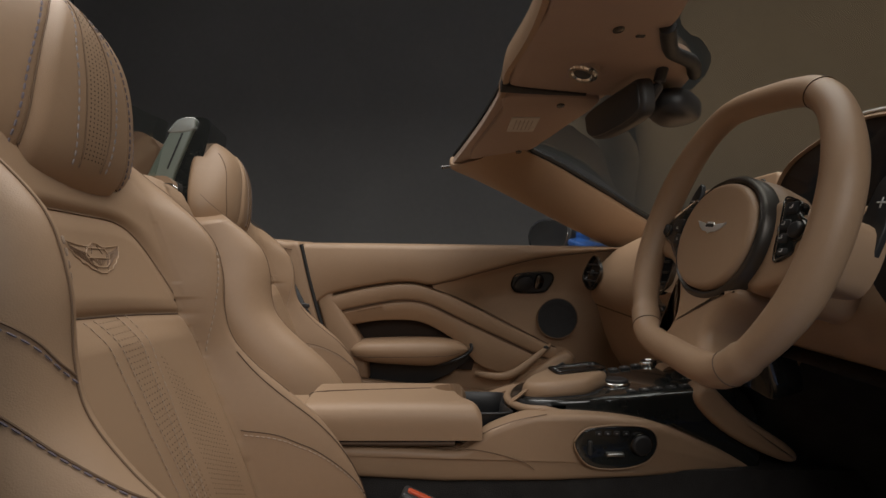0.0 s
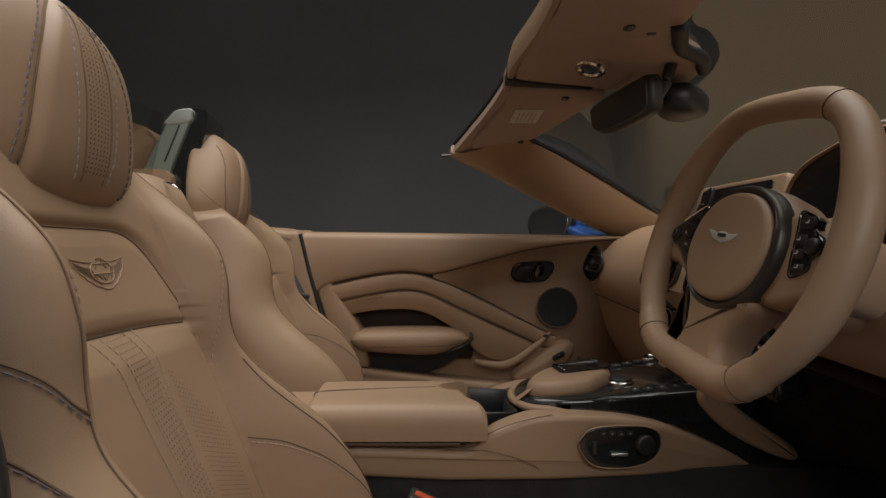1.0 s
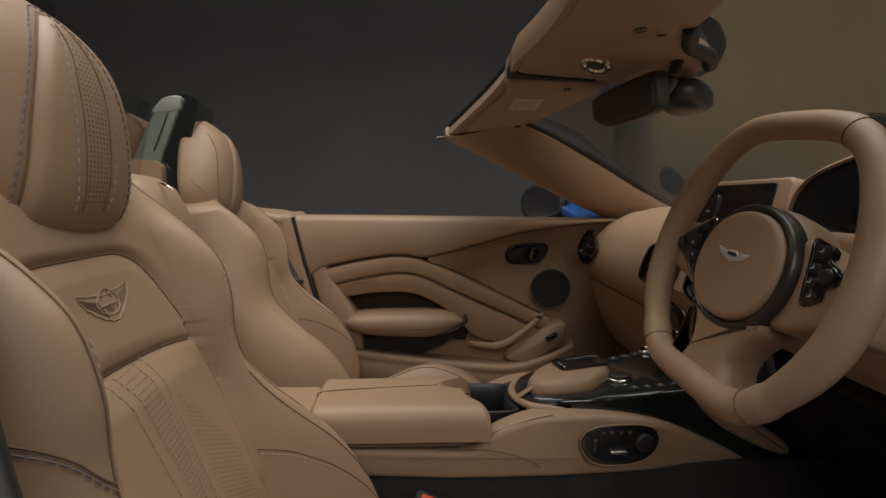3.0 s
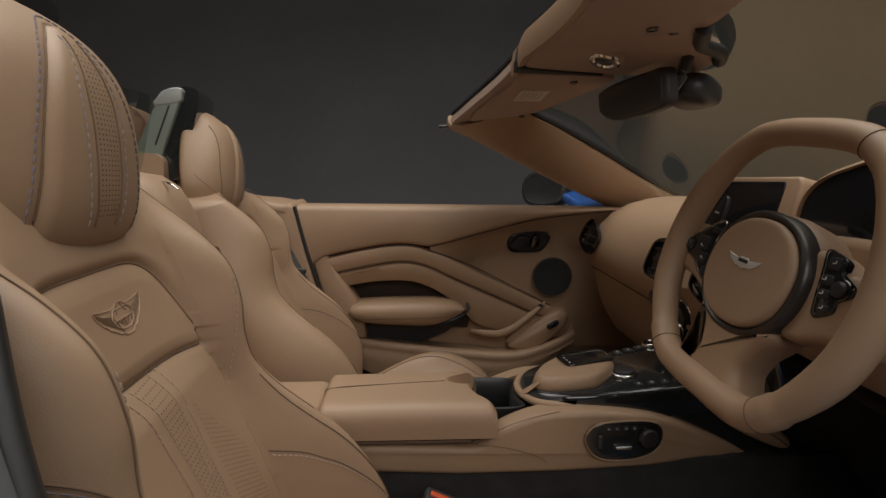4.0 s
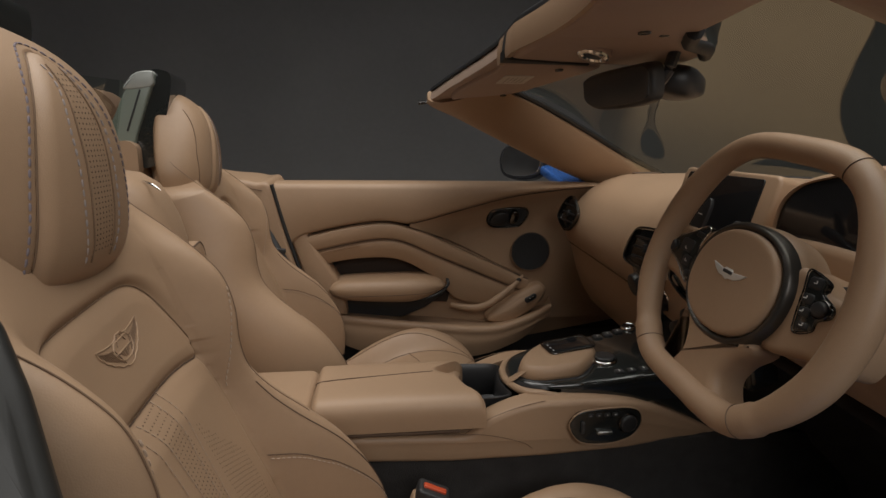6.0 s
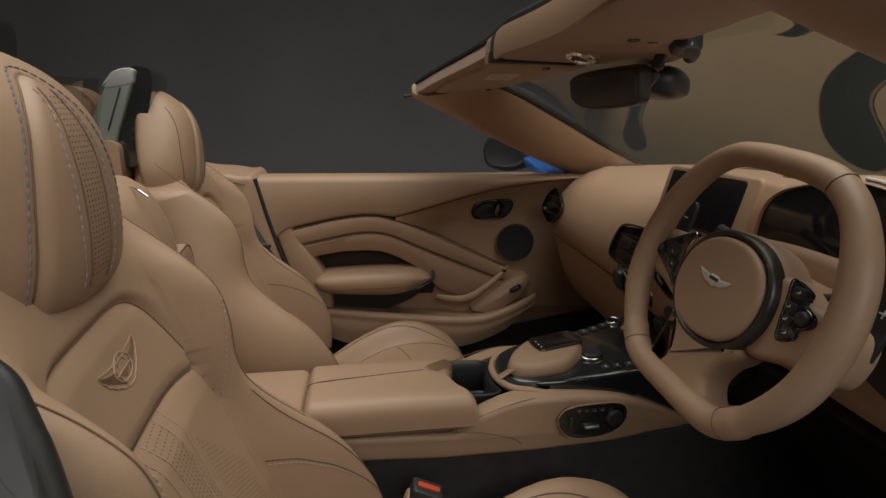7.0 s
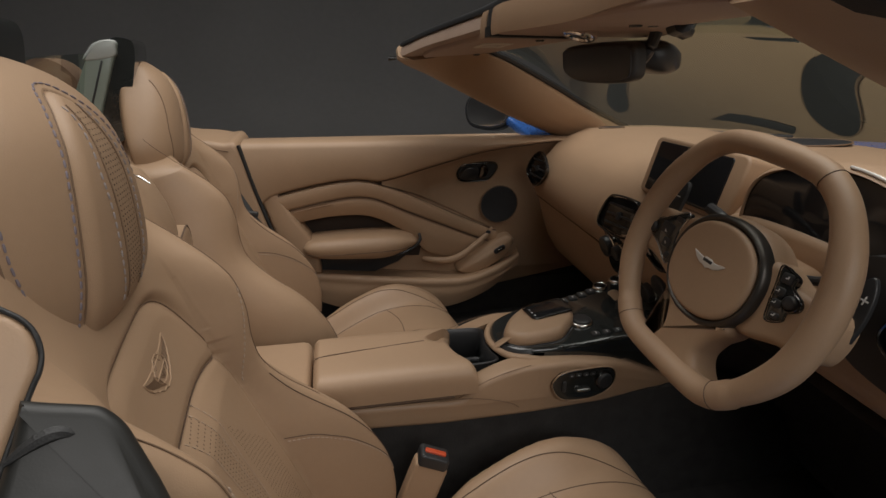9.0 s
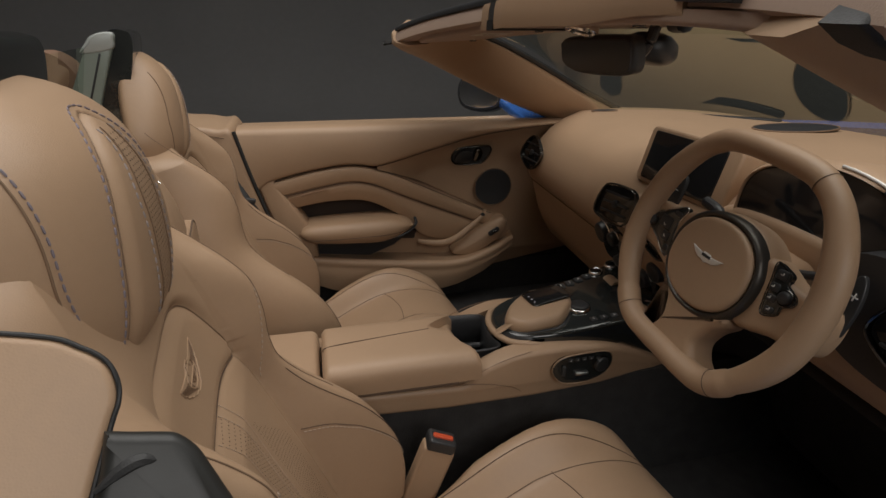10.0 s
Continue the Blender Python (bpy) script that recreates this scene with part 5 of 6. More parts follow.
def back_front(s, z):
    """How far forward the seat back's front lies at height z, s across towards the middle of the car; the bolsters lie even about MID."""
    t, f = abs(s - MID), pan_x(z)
    c, r, w, p = valley_s(z), ridge_s(z), side_s(z), ridge_p(z)
    v0 = 0.018 * smooth01(0.97, 0.90, z)
    if t <= c:
        x = f + v0 * (t / c) ** 4
    elif t <= r:
        x = f + v0 + (p - v0) * smooth01(c - 0.006, r, t)
    else:
        v = min(1.0, (t - r) / (w - r))
        edge = f - 0.04
        x = edge + (f + p - edge) * math.sqrt(max(0.0, 1 - v ** 2.2))
    if t < c + 0.03:
        slope = abs(panel_arch(s + 0.0005) - panel_arch(s - 0.0005)) / 0.001
        d1 = (z - panel_arch(s)) / math.sqrt(1 + slope * slope)
        d2 = z - panel_foot(s)
        fade = smooth01(c + 0.012, c - 0.004, t)
        d3 = t - c
        x += 0.005 * smooth01(-0.002, 0.014, d1) * smooth01(c + 0.03, c, t)
        x -= fade * (0.0030 * math.exp(-(d1 / 0.0045) ** 2) + 0.0042 * math.exp(-(d2 / 0.0045) ** 2))
        if z < 0.79:
            x -= 0.0040 * math.exp(-(d3 / 0.0065) ** 2)
        side = max(0.0, 1 - (t / c) ** 2)
        x += 0.013 * side ** 0.6 * smooth01(0.003, -0.03, d2) * smooth01(0.45, 0.62, z)
        x += 0.005 * side ** 0.5 * smooth01(0.0, 0.02, d2) * smooth01(0.0, -0.02, d1)
    return x


head_s = curve1([(0.885, 0.142), (0.92, 0.160), (0.95, 0.168), (0.98, 0.170), (1.02, 0.166), (1.05, 0.158), (1.08, 0.142), (1.105, 0.116), (1.124, 0.080), (1.134, 0.035)])
head_x = curve1([(0.885, -0.452), (0.90, -0.428), (0.92, -0.410), (0.95, -0.401), (1.00, -0.399), (1.04, -0.403), (1.07, -0.412), (1.095, -0.428), (1.115, -0.450), (1.134, -0.485)])
head_b = curve1([(0.885, -0.500), (0.95, -0.510), (1.0, -0.516), (1.06, -0.518), (1.10, -0.515), (1.134, -0.505)])
pillow_s = curve1([(0.885, 0.080), (0.93, 0.081), (0.965, 0.077), (1.0, 0.072), (1.03, 0.064), (1.053, 0.054), (1.075, 0.040), (1.09, 0.024), (1.10, 0.010), (1.103, 0.0)])


HEAD_TURN = 0.09


def head_front(s, z):
    """The headrest's front, with its stitched pillow a little proud of the shell."""
    w, f, b, t = head_s(z), head_x(z), head_b(z), abs(s)
    m = f - (f - b) * 0.55
    x = m + (f - m) * max(0.0, 1 - min(1.0, t / w) ** 5.0) ** 0.4 - 1.25 * min(t, w) ** 2 + HEAD_TURN * s
    if z < 1.103:
        d = (pillow_s(z) - t) * 0.9
        x += 0.004 * smooth01(-0.001, 0.012, d) - 0.0030 * math.exp(-(d / 0.0028) ** 2)
    return x


def cushion_top(x, s):
    """Height of the seat cushion's top."""
    t = abs(s)
    mid = curve1([(-0.30, 0.36), (-0.12, 0.390), (-0.03, 0.425), (0.05, 0.462), (0.13, 0.490), (0.20, 0.497), (0.27, 0.484), (0.32, 0.452), (0.355, 0.39)])(x)
    rise = 0.048 * smooth01(0.09, 0.15, t) * curve1([(-0.3, 0.6), (0.0, 1.0), (0.15, 1.0), (0.25, 0.6), (0.33, 0.1)])(x)
    fall = 0.13 * smooth01(0.16, 0.215, t) ** 1.5
    return mid + rise - fall


def emblem(E, fine):
    """A pair of spread wings laid on the surface E: the raised outline, or the fine feathers within it."""
    lines = []
    for k in (-1, 1):
        if fine:
            for i in range(10):
                u = i / 9
                lines.append([(k * (0.021 + 0.029 * u), 0.0035 + 0.0075 * u - 0.006 * (1 - u) * u), (k * (0.011 + 0.034 * u), -0.0135 + 0.0160 * u)])
            for i in range(4):
                lines.append([(k * (0.0015 + 0.0045 * i), -0.003), (k * (0.001 + 0.0032 * i), -0.0095 + 0.0006 * i * i)])
            lines.append([(k * 0.004, 0.0105), (k * 0.011, 0.0025)])
        else:
            lines.append([(k * a, b) for a, b in ((0.0, 0.0125), (0.007, 0.0125), (0.010, 0.0100), (0.020, 0.0090), (0.038, 0.0105), (0.053, 0.0130), (0.050, 0.0050), (0.046, 0.0035), (0.044, -0.0010), (0.038, -0.0030),
                          (0.035, -0.0070), (0.027, -0.0090), (0.022, -0.0130), (0.012, -0.0145), (0.008, -0.0170), (0.0, -0.0170))])
            lines.append(spl([(k * 0.012, 0.0100), (k * 0.023, 0.002), (k * 0.020, -0.006), (k * 0.010, -0.0105), (0.0, -0.0115)], 24))
    if not fine:
        lines += [[(-0.022, -0.002), (0.022, -0.002)], [(-0.020, 0.0075), (0.020, 0.0075)]]
    return join(*[tube([E(a, b) for a, b in even(l, 0.002)], 0.0005 if fine else 0.0006, 5) for l in lines])


def sport_seat(name, dx, cy, sgn, label):
    """A bucket-shaped seat along the car's axes; s runs towards the middle of the car, which sgn -1 mirrors."""
    P = lambda x, s, z: V(x + dx, cy + sgn * s, z)
    st = thing(name, (dx - 0.15, cy, 0.26), label, "car seat", "front seats", rig=CAR)
    B = lambda s, z, lift=0.0008: P(back_front(s, z) + lift, s, z)
    slim = lambda s, z: s * (1 - 0.20 * smooth01(0.95, 1.10, z)) if sgn < 0 and s > 0 else s
    H = lambda s, z, lift=0.0008: P(head_front(s, z) + lift, slim(s, z), z)
    rings = []
    ss = np.sin(np.linspace(-math.pi / 2, math.pi / 2, 241)) * 0.6 + np.linspace(-1, 1, 241) * 0.4
    for z in np.concatenate([np.linspace(0.40, 0.70, 70), np.linspace(0.702, 0.91, 120), np.linspace(0.914, 1.06, 36)]):
        w, f = side_s(z), pan_x(z)
        if sgn < 0:
            w *= 1 - 0.42 * smooth01(0.915, 0.965, z)
        row = [B(MID + s * w, z, 0.0) for s in ss]
        row += [P(f - 0.04 - 0.055 * math.sin(math.pi * k / 16) ** 0.6, MID + w * math.cos(math.pi * k / 16), z) for k in range(1, 16)]
        rings.append(row)
    back = part("backrest", loft(rings), SEAT_LEATHER, st, "", 180)
    # headrest
    rings = []
    hs = np.sin(np.linspace(-math.pi / 2, math.pi / 2, 161)) * 0.75 + np.linspace(-1, 1, 161) * 0.25
    for z in np.concatenate([np.linspace(0.885, 1.08, 90), np.linspace(1.082, 1.134, 34)]):
        w, f, b = head_s(z), head_x(z), head_b(z)
        m = f - (f - b) * 0.55 - 1.25 * w * w
        row = [H(s * w, z, 0.0) for s in hs]
        for k in range(1, 20):
            q = w * abs(math.cos(math.pi * k / 20)) ** 0.66 * (1 if k < 10 else -1)
            row.append(P(m - (m - b) * math.sin(math.pi * k / 20) ** 0.66 + HEAD_TURN * q, slim(q, z), z))
        rings.append(row)
    head = part("headrest", loft(rings), SEAT_LEATHER, st, "", 180)

    def frill(fn, path, name, material, owner, label, pitch=0.0085, length=0.0060, r=0.0010):
        part(name, stitches([fn(s, z, 0.0011 if fn is B else 0.0007) for s, z in path], pitch, length, r), material, owner, label)

    def cord(fn, path, name, owner, r=0.0009, material=GROOVE):
        part(name, tube([fn(s, z, 0.0006) for s, z in path], r, 6), material, owner)

    # the pillow's arch, its stitched bands and perforations
    rim = [(-pillow_s(z), z) for z in np.linspace(0.915, 1.1028, 70)]
    rim += [(-s, z) for s, z in reversed(rim)]
    cord(H, rim, "headrest_seam", head, 0.0010, SEAM)
    outer = [(s * 1.06 - 0.006 * (1 if s > 0 else -1) * -1, z + 0.006 * smooth01(1.03, 1.09, z)) for s, z in rim]
    if sgn > 0:
        frill(H, outer, "headrest_stitching", STITCH_BLUE, head, "blue-grey contrast stitching", 0.0082, 0.0062, 0.0010)
    close = lambda off, z: off * (1 - 0.55 * smooth01(1.03, 1.10, z)) * (1 - 0.15 * smooth01(0.97, 0.92, z))
    zs = np.linspace(0.925, 1.092, 60)
    for k in (-1, 1):
        frill(H, [(close(k * 0.032, z), z) for z in zs], "band_stitching", STITCH_BAND, head, "grey contrast stitching", 0.0082, 0.0060, 0.0009)
        cord(H, [(close(k * 0.021, z), z) for z in zs], "band_seam", head, 0.0007, SEAM)
        cord(H, spl([(k * s, z) for s, z in ((0.082, 0.918), (0.10, 0.912), (0.13, 0.914), (0.16, 0.926))], 24), "headrest_foot_seam", head)
        frill(H, spl([(k * s, z) for s, z in ((0.082, 0.925), (0.10, 0.919), (0.13, 0.921), (0.16, 0.933))], 24), "headrest_foot_stitching", STITCH_PALE, head, "pale stitching", 0.0070, 0.0050, 0.0009)
        side = spl([(k * s, z) for s, z in ((0.122, 1.088), (0.128, 1.067), (0.133, 1.037), (0.137, 1.0), (0.134, 0.967), (0.130, 0.93))], 50)
        cord(H, side, "headrest_side_seam", head, 0.0010, SEAM)
        if sgn > 0:
            frill(H, [(s - k * 0.005, z + 0.004) for s, z in side], "headrest_side_stitching", STITCH_BLUE, head, "blue-grey contrast stitching", 0.0082, 0.0062, 0.0010)
    pts, nrm = [], []

    def punch(fn, s, z):
        e = 0.002
        q = np.cross(fn(s + e, z, 0) - fn(s - e, z, 0), fn(s, z + e, 0) - fn(s, z - e, 0))
        pts.append(fn(s, z, 0.0))
        nrm.append(q if q[0] > 0 else -q)

    for i, z in enumerate(np.linspace(0.935, 1.085, 34)):
        for j in range(6):
            s = -0.0145 + 0.0058 * j
            if abs(s) < close(0.0175, z):
                punch(H, s, z)
    part("headrest_perforation", dots(pts, nrm, 0.0010), HOLE, head, "rows of small perforations", kind="stuff")
    # seams of the back
    far = lambda k, s: s if k > 0 else 2 * MID - s
    cord(B, [(s, panel_arch(s)) for s in np.linspace(-0.175, 0.140, 100)], "upper_panel_seam", back, 0.0008, SEAM)
    cord(B, [(s, panel_foot(s)) for s in np.linspace(-0.175, 0.140, 80)], "lower_panel_seam", back, 0.0010)
    for k in (-1, 1):
        frill(B, spl([(far(k, s), z) for s, z in ((0.168, 0.850), (0.160, 0.806), (0.155, 0.766), (0.152, 0.721))], 40), "shoulder_stitching", STITCH_PALE, back, "pale stitching", 0.0078, 0.0056, 0.0011)
        cord(B, [(MID + k * (ridge_s(z) + 0.004), z) for z in np.linspace(0.66, 0.985, 60)], "wing_seam", back, 0.0007, SEAM)
        bolster = spl([(far(k, s), z) for s, z in ((0.165, 0.719), (0.169, 0.678), (0.173, 0.648), (0.179, 0.607), (0.186, 0.55), (0.192, 0.50))], 60)
        cord(B, bolster, "bolster_seam", back, 0.0008)
        cross = spl([(far(k, s), z) for s, z in ((0.149, 0.621), (0.159, 0.611), (0.165, 0.597), (0.171, 0.578), (0.183, 0.52), (0.186, 0.50))], 50)
        cord(B, cross, "bolster_cross_seam", back, 0.0008)
        frill(B, [(s, z - 0.006) for s, z in cross], "bolster_stitching", STITCH_PALE, back, "pale stitching", 0.0070, 0.0050, 0.0010)
    if sgn > 0:
        for points in (((-0.246, 0.803), (-0.238, 0.794), (-0.228, 0.782), (-0.218, 0.768), (-0.207, 0.758)), ((-0.252, 0.752), (-0.246, 0.738), (-0.238, 0.714), (-0.228, 0.690), (-0.214, 0.674))):
            w = spl(points, 40)
            cord(B, w, "wing_cross_seam", back, 0.0009, SEAM)
            frill(B, [(s, z - 0.005) for s, z in w], "wing_stitching", STITCH_BLUE, back, "blue-grey stitching", 0.0075, 0.0058, 0.0007)
    # the lower panel's pattern: one perforated band between stitched lines, one field that widens downwards
    drift = lambda s, z: s + 0.10 * (z - 0.785) * (1 if s > 0 else -1)
    for s0, mat in ((-0.066, STITCH_PALE), (-0.046, STITCH_PALE), (0.004, STITCH_PALE), (0.024, STITCH_PALE)):
        frill(B, [(drift(s0, z), z) for z in np.linspace(0.50, 0.780, 50)], "panel_stitching", mat, back, "pale stitching", 0.0074, 0.0054, 0.0006)
    pts, nrm = [], []
    for i, z in enumerate(np.linspace(0.50, 0.776, 52)):
        for j in range(7):
            punch(B, drift(-0.041 + 0.0066 * j, z), z)
        for j in range(13):
            s = 0.036 + 0.0064 * j
            if z < 0.735 - 1.05 * (s - 0.036):
                punch(B, s, z + (0.0027 if j % 2 else 0))
    part("panel_perforation", dots(pts, nrm, 0.0009), HOLE, back, "rows of small perforations", kind="stuff")
    if sgn > 0:
        part("embossed_emblem", emblem(lambda a, b: B(a, 0.840 + b, 0.0006), False), EMBOSS, back, "embossed wing emblem")
        part("feather", emblem(lambda a, b: B(a, 0.840 + b, 0.0003), True), SEAM, back, "fine pressed feather lines")
    # cushion
    cx, cz = (-0.016, -0.044) if sgn > 0 else (-0.085, -0.059)
    rings = []
    for x in np.concatenate([np.linspace(-0.28, 0.26, 44), np.linspace(0.268, 0.355, 16)]):
        w = curve1([(-0.28, 0.15), (-0.06, 0.150), (0.05, 0.180), (0.15, 0.205), (0.2, 0.208), (0.28, 0.185), (0.33, 0.14), (0.355, 0.09)])(x)
        row = [P(x + cx, s * w, cushion_top(x, s * w) + cz) for s in np.linspace(-1, 1, 61)]
        lowz = curve1([(-0.28, 0.30), (0.2, 0.32), (0.30, 0.34), (0.355, 0.36)])(x)
        row += [P(x + cx, w * 0.97, lowz + cz), P(x + cx, 0, lowz + cz), P(x + cx, -w * 0.97, lowz + cz)]
        rings.append(row)
    cush = part("cushion", loft(rings), SEAT_LEATHER, st, "", 180)
    C = lambda x, s: P(x + cx, s, cushion_top(x, s) + cz + 0.0004)
    for k in (-1, 1):
        part("cushion_seam", tube([C(x, k * (0.100 - 0.018 * (x > 0.1) * ((x - 0.1) / 0.2))) for x in np.linspace(-0.2, 0.34, 50)], 0.0009, 6), GROOVE, cush)
        part("cushion_bolster_seam", tube([C(x, k * (0.145 - 0.05 * max(0, (x - 0.05) / 0.27) ** 2)) for x in np.linspace(-0.15, 0.33, 50)], 0.0009, 6), GROOVE, cush)
    part("cushion_cross_seam", tube([C(0.13 + 0.02 * (1 - (s / 0.1) ** 2), s) for s in np.linspace(-0.1, 0.1, 30)], 0.0009, 6), GROOVE, cush)
    part("seat_base", box(-0.28 + dx + cx, 0.26 + dx + cx, cy - 0.15, cy + 0.15, 0.24, 0.32 + cz), CARPET, st, "black seat base")
    if sgn > 0:
        # belt guide tag on the outer side of the headrest
        T = frame3((-0.475, -0.552, 0.990), (0.80, 0.60, 0.0), (0.0, 0.10, 0.99))
        to = spl([(-0.014, -0.05), (-0.017, 0.004), (-0.012, 0.016), (0.0, 0.021), (0.012, 0.016), (0.017, 0.004), (0.018, -0.05)], 50)
        tag = part("belt_guide_tag", plate(to, lambda a, b, h: T(a, b, h - 0.02), 0.024, 0.003), SEAT_LEATHER, st, "stitched tan leather tag", 60)
        part("tag_stitching", stitches([T(a, b, 0.0042) for a, b in inset(to, 0.004)[1:-1]], 0.0048, 0.0034, 0.0006), STITCH_PALE, tag, "pale stitching")
    return st


sport_seat("sport_seat", 0.0, -0.388, 1, "tan leather sport seat with embossed wing emblem and stitched headrest")
sport_seat("sport_seat", -0.02, 0.42, -1, "tan leather sport seat set further back beside the console")

bk = thing("belt_buckle", (-0.04, -0.205, 0.40), "tan sleeved seat belt buckle with a red release button", "seat belt buckle")
bf = frame3((-0.060, -0.196, 0.440), (0.90, -0.10, -0.36), (0.33, -0.02, 0.94))
part("sleeve", plate(rounded(0.057, 0.15, 0.010, 5, 0, -0.006), lambda a, b, h: bf(a, b, h - 0.012), 0.026, 0.006, 4), LEATHER, bk, "tan leather sleeve", 60)
part("buckle_head", plate(rounded(0.050, 0.024, 0.006, 5, 0, 0.074), lambda a, b, h: bf(a, b, h - 0.014), 0.030, 0.005, 4), SATIN, bk, "", 60)
part("release_button", plate(rounded(0.036, 0.010, 0.003, 4), frame3(tuple(bf(0, 0.0855, 0.001)), (0.90, -0.10, -0.36), tuple(bf(0, 0, -1) - bf(0, 0, 0))), 0.004, 0.002), ORANGE, bk, "red release button")

# ---- behind the seats ----
bulk = thing("rear_bulkhead", (-0.62, 0, 0.3), "tan leather rear bulkhead between the seats", "bulkhead", "", "structure", rig=CAR)


def bulkhead():
    """A wall behind the seats that swells into a rounded dome in the middle."""
    rings = []
    for y in np.linspace(-0.70, 0.70, 120):
        c = math.exp(-(abs(y - 0.005) / 0.135) ** 4)
        top = 0.915 + 0.070 * c + 0.03 * math.exp(-((abs(y) - 0.30) / 0.15) ** 4)
        f = -0.62 + 0.185 * c
        rings.append([V(x, y, z) for x, z in ((f + 0.06, 0.30), (f + 0.04, 0.70), (f + 0.022, 0.80), (f + 0.016, 0.87), (f + 0.008, 0.905), (f - 0.004, top - 0.05), (f - 0.018, top - 0.024), (f - 0.045, top - 0.006), (f - 0.08, top), (f - 0.13, top), (-0.86, top - 0.01), (-0.86, 0.30))])
    return loft(rings)


part("panel", bulkhead(), LEATHER, bulk, "", 60)
centre = [(y, z) for y, z in rounded(0.25, 0.37, 0.055, 8, 0.015, 0.670)]
part("centre_pad", plate(centre, lambda a, b, h: V(-0.450 + h, a, b), 0.040, 0.010, 4), LEATHER, bulk, "", 60)
part("pad_groove", tube([V(-0.4125, a, b) for a, b in inset(centre, 0.002)], 0.0016, 6, True), GROOVE, bulk)
part("wing_clip", tube(spl([(-0.462, -0.020, 0.968), (-0.447, -0.032, 0.964), (-0.432, -0.045, 0.956)], 16), [0.0008 + 0.0013 * math.sin(math.pi * (q + 0.5) / 16) for q in range(16)], 8), CHROME, bulk, "small chrome clip")


def roll_hoop(sgn):
    """A broad gloss-black hoop whose inner cheek is a slanted grey-green plate."""
    h = thing("roll_hoop", (-0.53, 0.015 + sgn * 0.36, 0.95), "grey-green and black roll-over hoop behind the headrest", "roll hoop", "roll hoops", rig=CAR)
    across = lambda q: 0.015 + sgn * (0.270 + q)
    cheek = spl([(-0.618, 0.99), (-0.598, 1.045), (-0.572, 1.100), (-0.553, 1.140), (-0.543, 1.153), (-0.524, 1.159), (-0.508, 1.158), (-0.505, 1.148), (-0.522, 1.105), (-0.547, 1.040), (-0.565, 0.99)], 70, True)
    block = spl([(-0.560, 0.98), (-0.545, 1.06), (-0.527, 1.13), (-0.515, 1.162), (-0.490, 1.163), (-0.478, 1.150), (-0.486, 1.10), (-0.508, 1.03), (-0.520, 0.98)], 70, True)
    part("shell", plate(cheek, lambda a, b, q: V(a, across(0.024 - q), b), 0.020, 0.004, 4), HOOP, h, "smoked grey-green hoop cheek", 60)
    part("hoop_body", plate(block, lambda a, b, q: V(a, across(0.018 + q), b), 0.168, 0.032, 7), GLOSS, h, "gloss black hoop", 60)
    part("cheek_slot", plate(rounded(0.0035, 0.085, 0.0015, 3), frame3((-0.5475, across(0.0036), 1.085), (0.93, 0, -0.36), (0.36, 0, 0.93)) if sgn > 0 else frame3((-0.5475, across(0.0036), 1.085), (-0.93, 0, 0.36), (0.36, 0, 0.93)), 0.001, 0.0003), RUBBER, h, "narrow dark slot")
    # the cap's reflected brightness is put into a pale, barely metallic grey
    part("cap", plate(spl([(-0.562, 1.125), (-0.552, 1.144), (-0.542, 1.1545), (-0.524, 1.1605), (-0.507, 1.1595), (-0.506, 1.148), (-0.514, 1.130)], 36, True), lambda a, b, q: V(a, across(0.024 - q), b), 0.0215, 0.004), CAPGREY, h, "pale grey cap with its silver sheen painted in", 60)
    part("recess", plate(rounded(0.060, 0.075, 0.02, 6), frame3((-0.4905, across(0.085), 1.085), (0, -1, 0), (0.26, 0, 0.965)), 0.003, 0.001), RUBBER, h, "matt black recess")
    if sgn > 0:
        # stands for the rear deck fairing; its dimness is in the colour
        part("cover", plate(ellipse(0.062, 0.085, 30, -0.635, 1.045), lambda a, b, q: V(a, across(0.02 + q), b), 0.12, 0.03, 5), DIM_FAIRING, h, "rounded tan deck fairing, shade painted in", 60)
    part("shoe", plate(rounded(0.12, 0.09, 0.02, 5, -0.605, 0.982), lambda a, b, q: V(a, across(q - 0.015), b), 0.17, 0.02, 4), LEATHER, h, "tan leather hoop base", 60)


roll_hoop(1)
roll_hoop(-1)
wd = thing("wind_deflector", (-0.60, 0, 0.99), "clear glass wind deflector between the roll hoops", "wind deflector")
wq = frame3((-0.598, 0.0, 1.055), (0, -1, 0), (0.25, 0, 0.97))
wp = part("glass_panel", raw([wq(a, b) for a, b in rounded(0.43, 0.15, 0.012, 5)], [tuple(range(24))]), DEFLECTOR, wd)
if wp.data.polygons[0].normal.x < 0:
    wp.data.flip_normals()
wp.visible_shadow = False

# ---- door mirror outside ----
dm = thing("door_mirror", (0.42, 1.0, 0.85), "blue door mirror with a dark glass in a black housing", "door mirror")
gf = frame3((0.392, 1.070, 0.907), (0.67, -0.74, 0.0), (0.18, 0.16, 0.97))
mrings = []
for u in np.linspace(0, 1, 18):
    g = math.sqrt(max(0.0, 1 - (u * 0.98) ** 2.4))
    mrings.append([gf(0.088 * g * math.cos(a), 0.064 * g * math.sin(a), -0.012) + V(0.14 * u, 0.10 * u, 0) for a in np.linspace(0, 2 * math.pi, 40, endpoint=False)])
part("shell", loft(mrings), BLUE, dm, "blue painted shell", 60)
mo2 = spl([(-0.096, -0.005), (-0.086, 0.042), (-0.036, 0.068), (0.045, 0.066), (0.088, 0.044), (0.097, -0.005), (0.080, -0.050), (0.010, -0.068), (-0.066, -0.056)], 50, True)
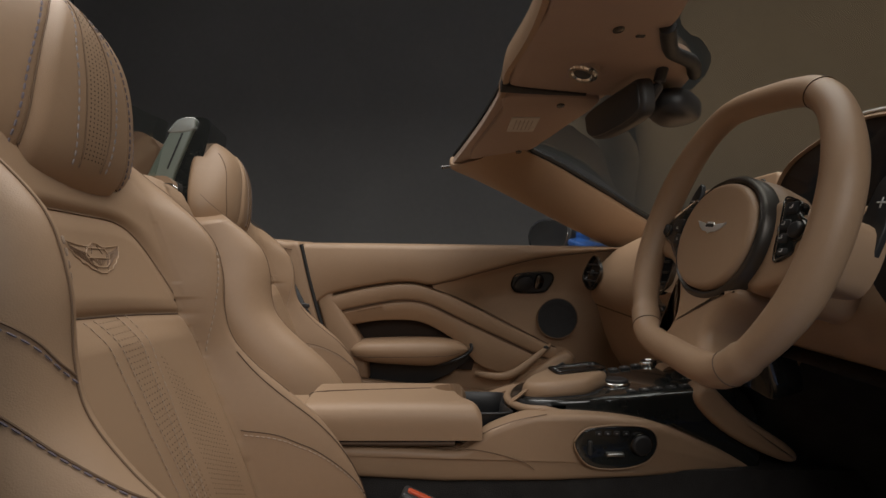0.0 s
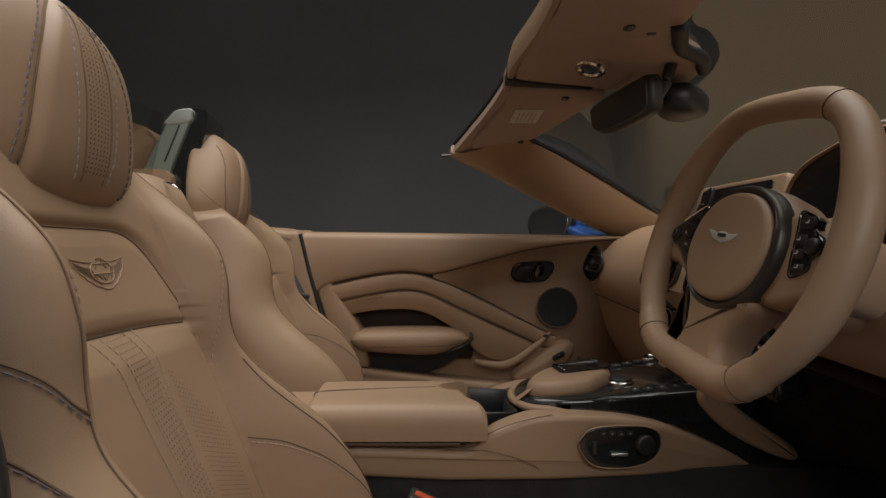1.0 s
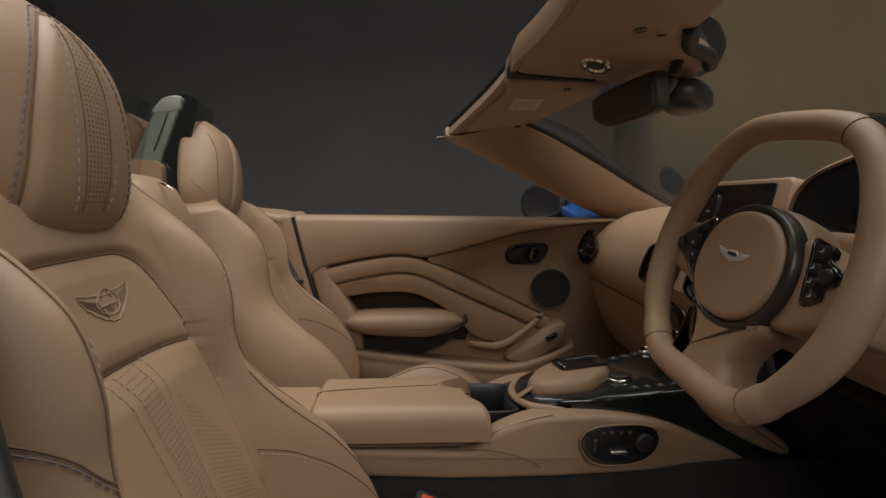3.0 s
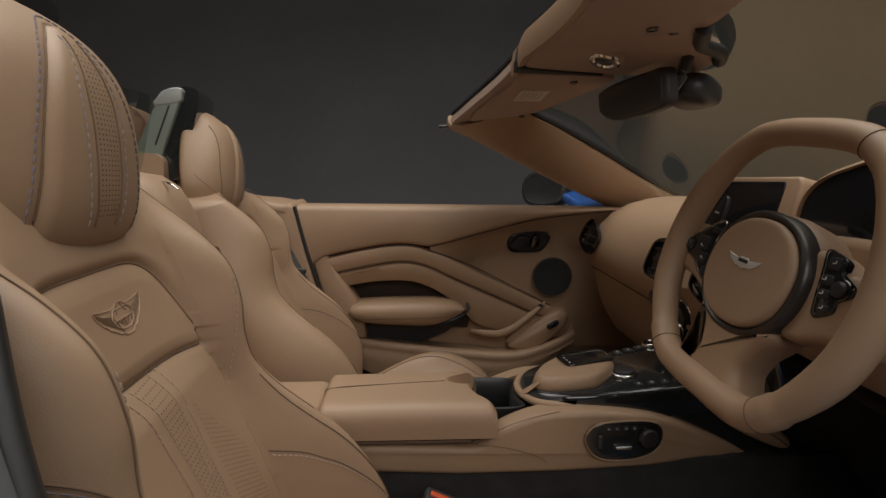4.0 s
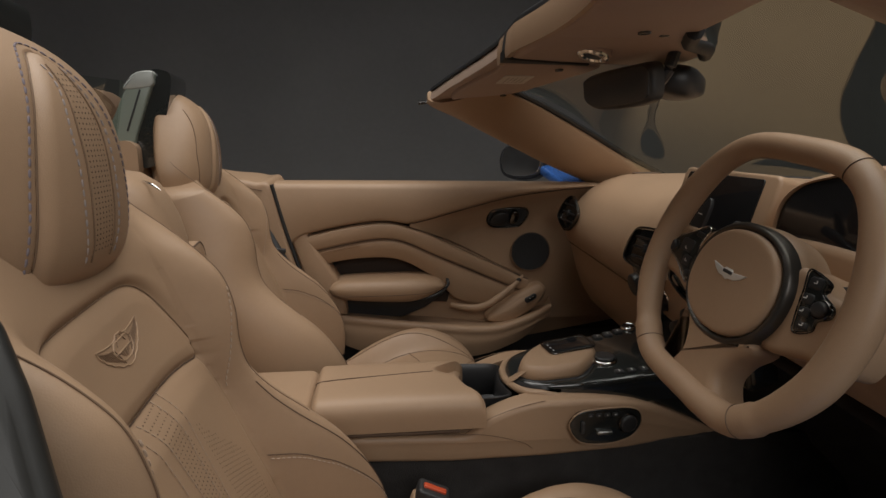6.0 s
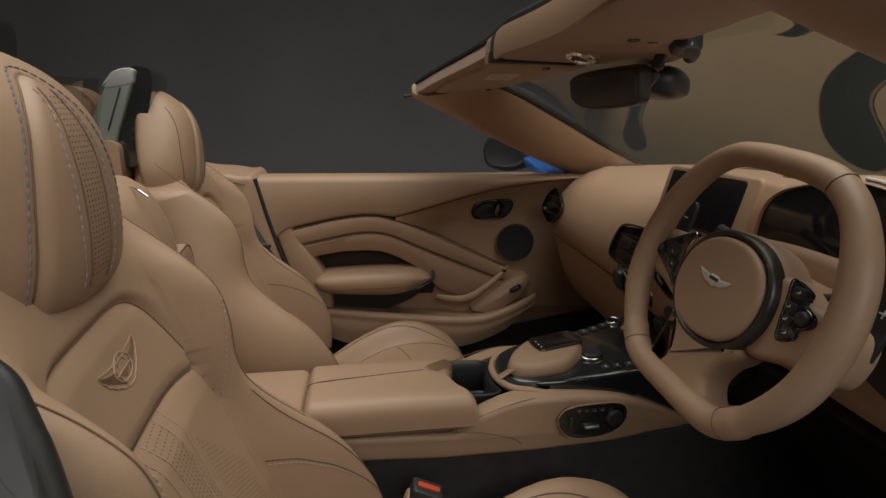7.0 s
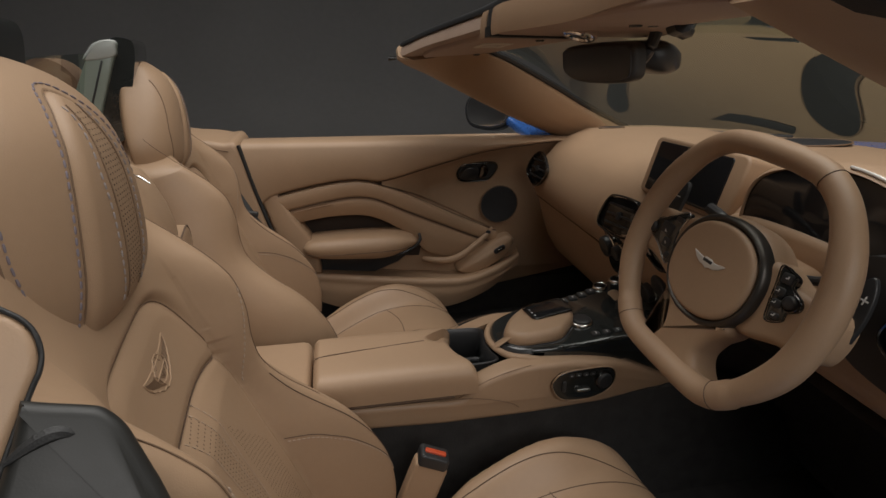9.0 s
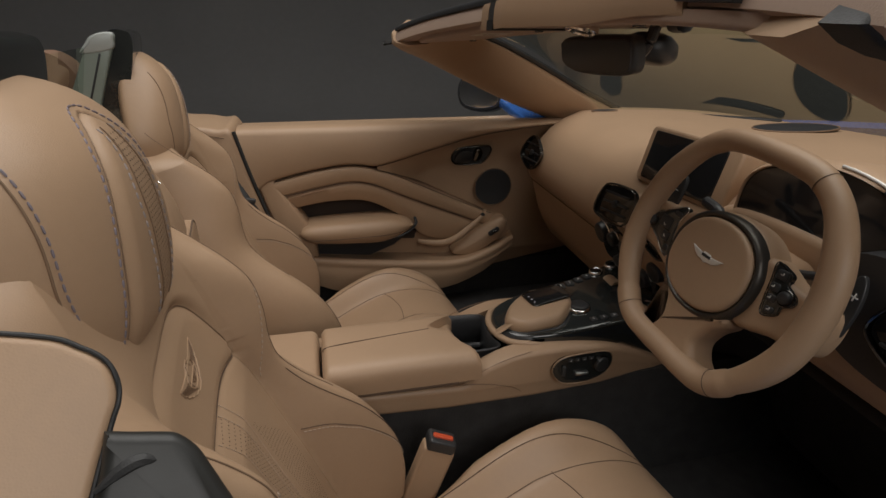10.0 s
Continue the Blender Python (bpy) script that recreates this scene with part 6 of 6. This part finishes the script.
part("housing", plate(mo2, lambda a, b, h: gf(a, b, h - 0.02), 0.032, 0.008, 4), SATIN, dm, "black housing", 60)
part("mirror_glass", plate(inset(mo2, 0.012), gf, 0.0135, 0.002), DOORGLASS, dm, "tinted mirror glass")
part("stem", loft([[V(0.50 + a - 0.008 * k, 0.80 + 0.06 * k, 0.850 + b + 0.009 * k) for a, b in rounded(0.09 - 0.006 * k, 0.035, 0.012, 4)] for k in range(5)]), BLUE, dm, "blue painted stem", 60)
part("stem_foot", plate(rounded(0.12, 0.03, 0.01, 4, 0.50, 0.845), lambda a, b, h: V(a, 0.79 + h, b), 0.03, 0.006), GLOSS, dm)

# ---- trim beside the driver's shoulder ----
nt = thing("quarter_trim_right", (-0.45, -0.72, 0.24), "tan leather padded trim with a shaded groove behind the driver's opening", "car trim", "", "structure")
slope = frame3((-0.319, -0.635, 1.010), (0.928, 0.371, 0.0), (-0.209, 0.523, 0.827))
border = spl([(-0.13, 0.080), (-0.06, 0.058), (-0.022, 0.040), (-0.009, 0.033), (0.008, 0.020), (0.021, 0.002), (0.026, -0.014), (0.029, -0.030), (0.036, -0.046), (0.044, -0.064), (0.052, -0.090), (0.064, -0.150), (0.078, -0.200), (0.094, -0.245), (0.104, -0.290), (0.114, -0.34)], 70) + [(-0.13, -0.34)]
part("pad", plate([(a, b) for a, b in border], lambda a, b, h: slope(a - 0.05 * (1 - h / 0.09), b, h - 0.09), 0.090, 0.016, 6), LEATHER, nt, "", 60)
inner = spl([(-0.128, 0.062), (-0.06, 0.044), (-0.024, 0.030), (-0.011, 0.020), (-0.004, 0.013), (0.0, 0.005), (0.001, -0.005), (-0.001, -0.014), (-0.006, -0.023), (-0.018, -0.046), (-0.030, -0.072), (-0.050, -0.12), (-0.075, -0.20)], 70)
part("facing", plate([(a, b) for a, b in inner] + [(-0.128, -0.20)], lambda a, b, h: slope(a, b, h - 0.006), 0.0085, 0.005, 5), LEATHER, nt, "smooth tan leather facing", 60)
# a black cord along the facing's rim draws the shadow in its groove
part("groove_shadow", tube([slope(a + 0.0012, b + 0.0005, 0.0002) for a, b in inner], 0.0014, 8), RUBBER, nt, "shadow of the groove as a black cord")
ro = spl([(-0.0095, -0.026), (0.002, -0.031), (0.017, -0.037), (0.024, -0.041), (0.031, -0.051), (0.035, -0.063), (0.039, -0.077), (0.043, -0.092), (0.055, -0.150), (0.069, -0.200), (0.085, -0.245), (0.095, -0.290), (0.105, -0.338)], 60)
part("weather_seal", plate([(a, b) for a, b in ro] + [(-0.110, -0.338), (-0.080, -0.24), (-0.048, -0.12), (-0.028, -0.072), (-0.016, -0.046)], lambda a, b, h: slope(a, b, h - 0.002), 0.011, 0.007, 5, 0.003), SEAL, nt, "soft black rubber weather seal", 60)
part("seal_fold", tube([slope(a, b, 0.0075) for a, b in spl([(-0.020, -0.054), (-0.006, -0.048), (0.004, -0.047), (0.012, -0.051)], 20)], [0.001 + 0.0036 * math.sin(math.pi * (i + 0.5) / 20) for i in range(20)], 8), RUBBER, nt, "dark fold in the seal")
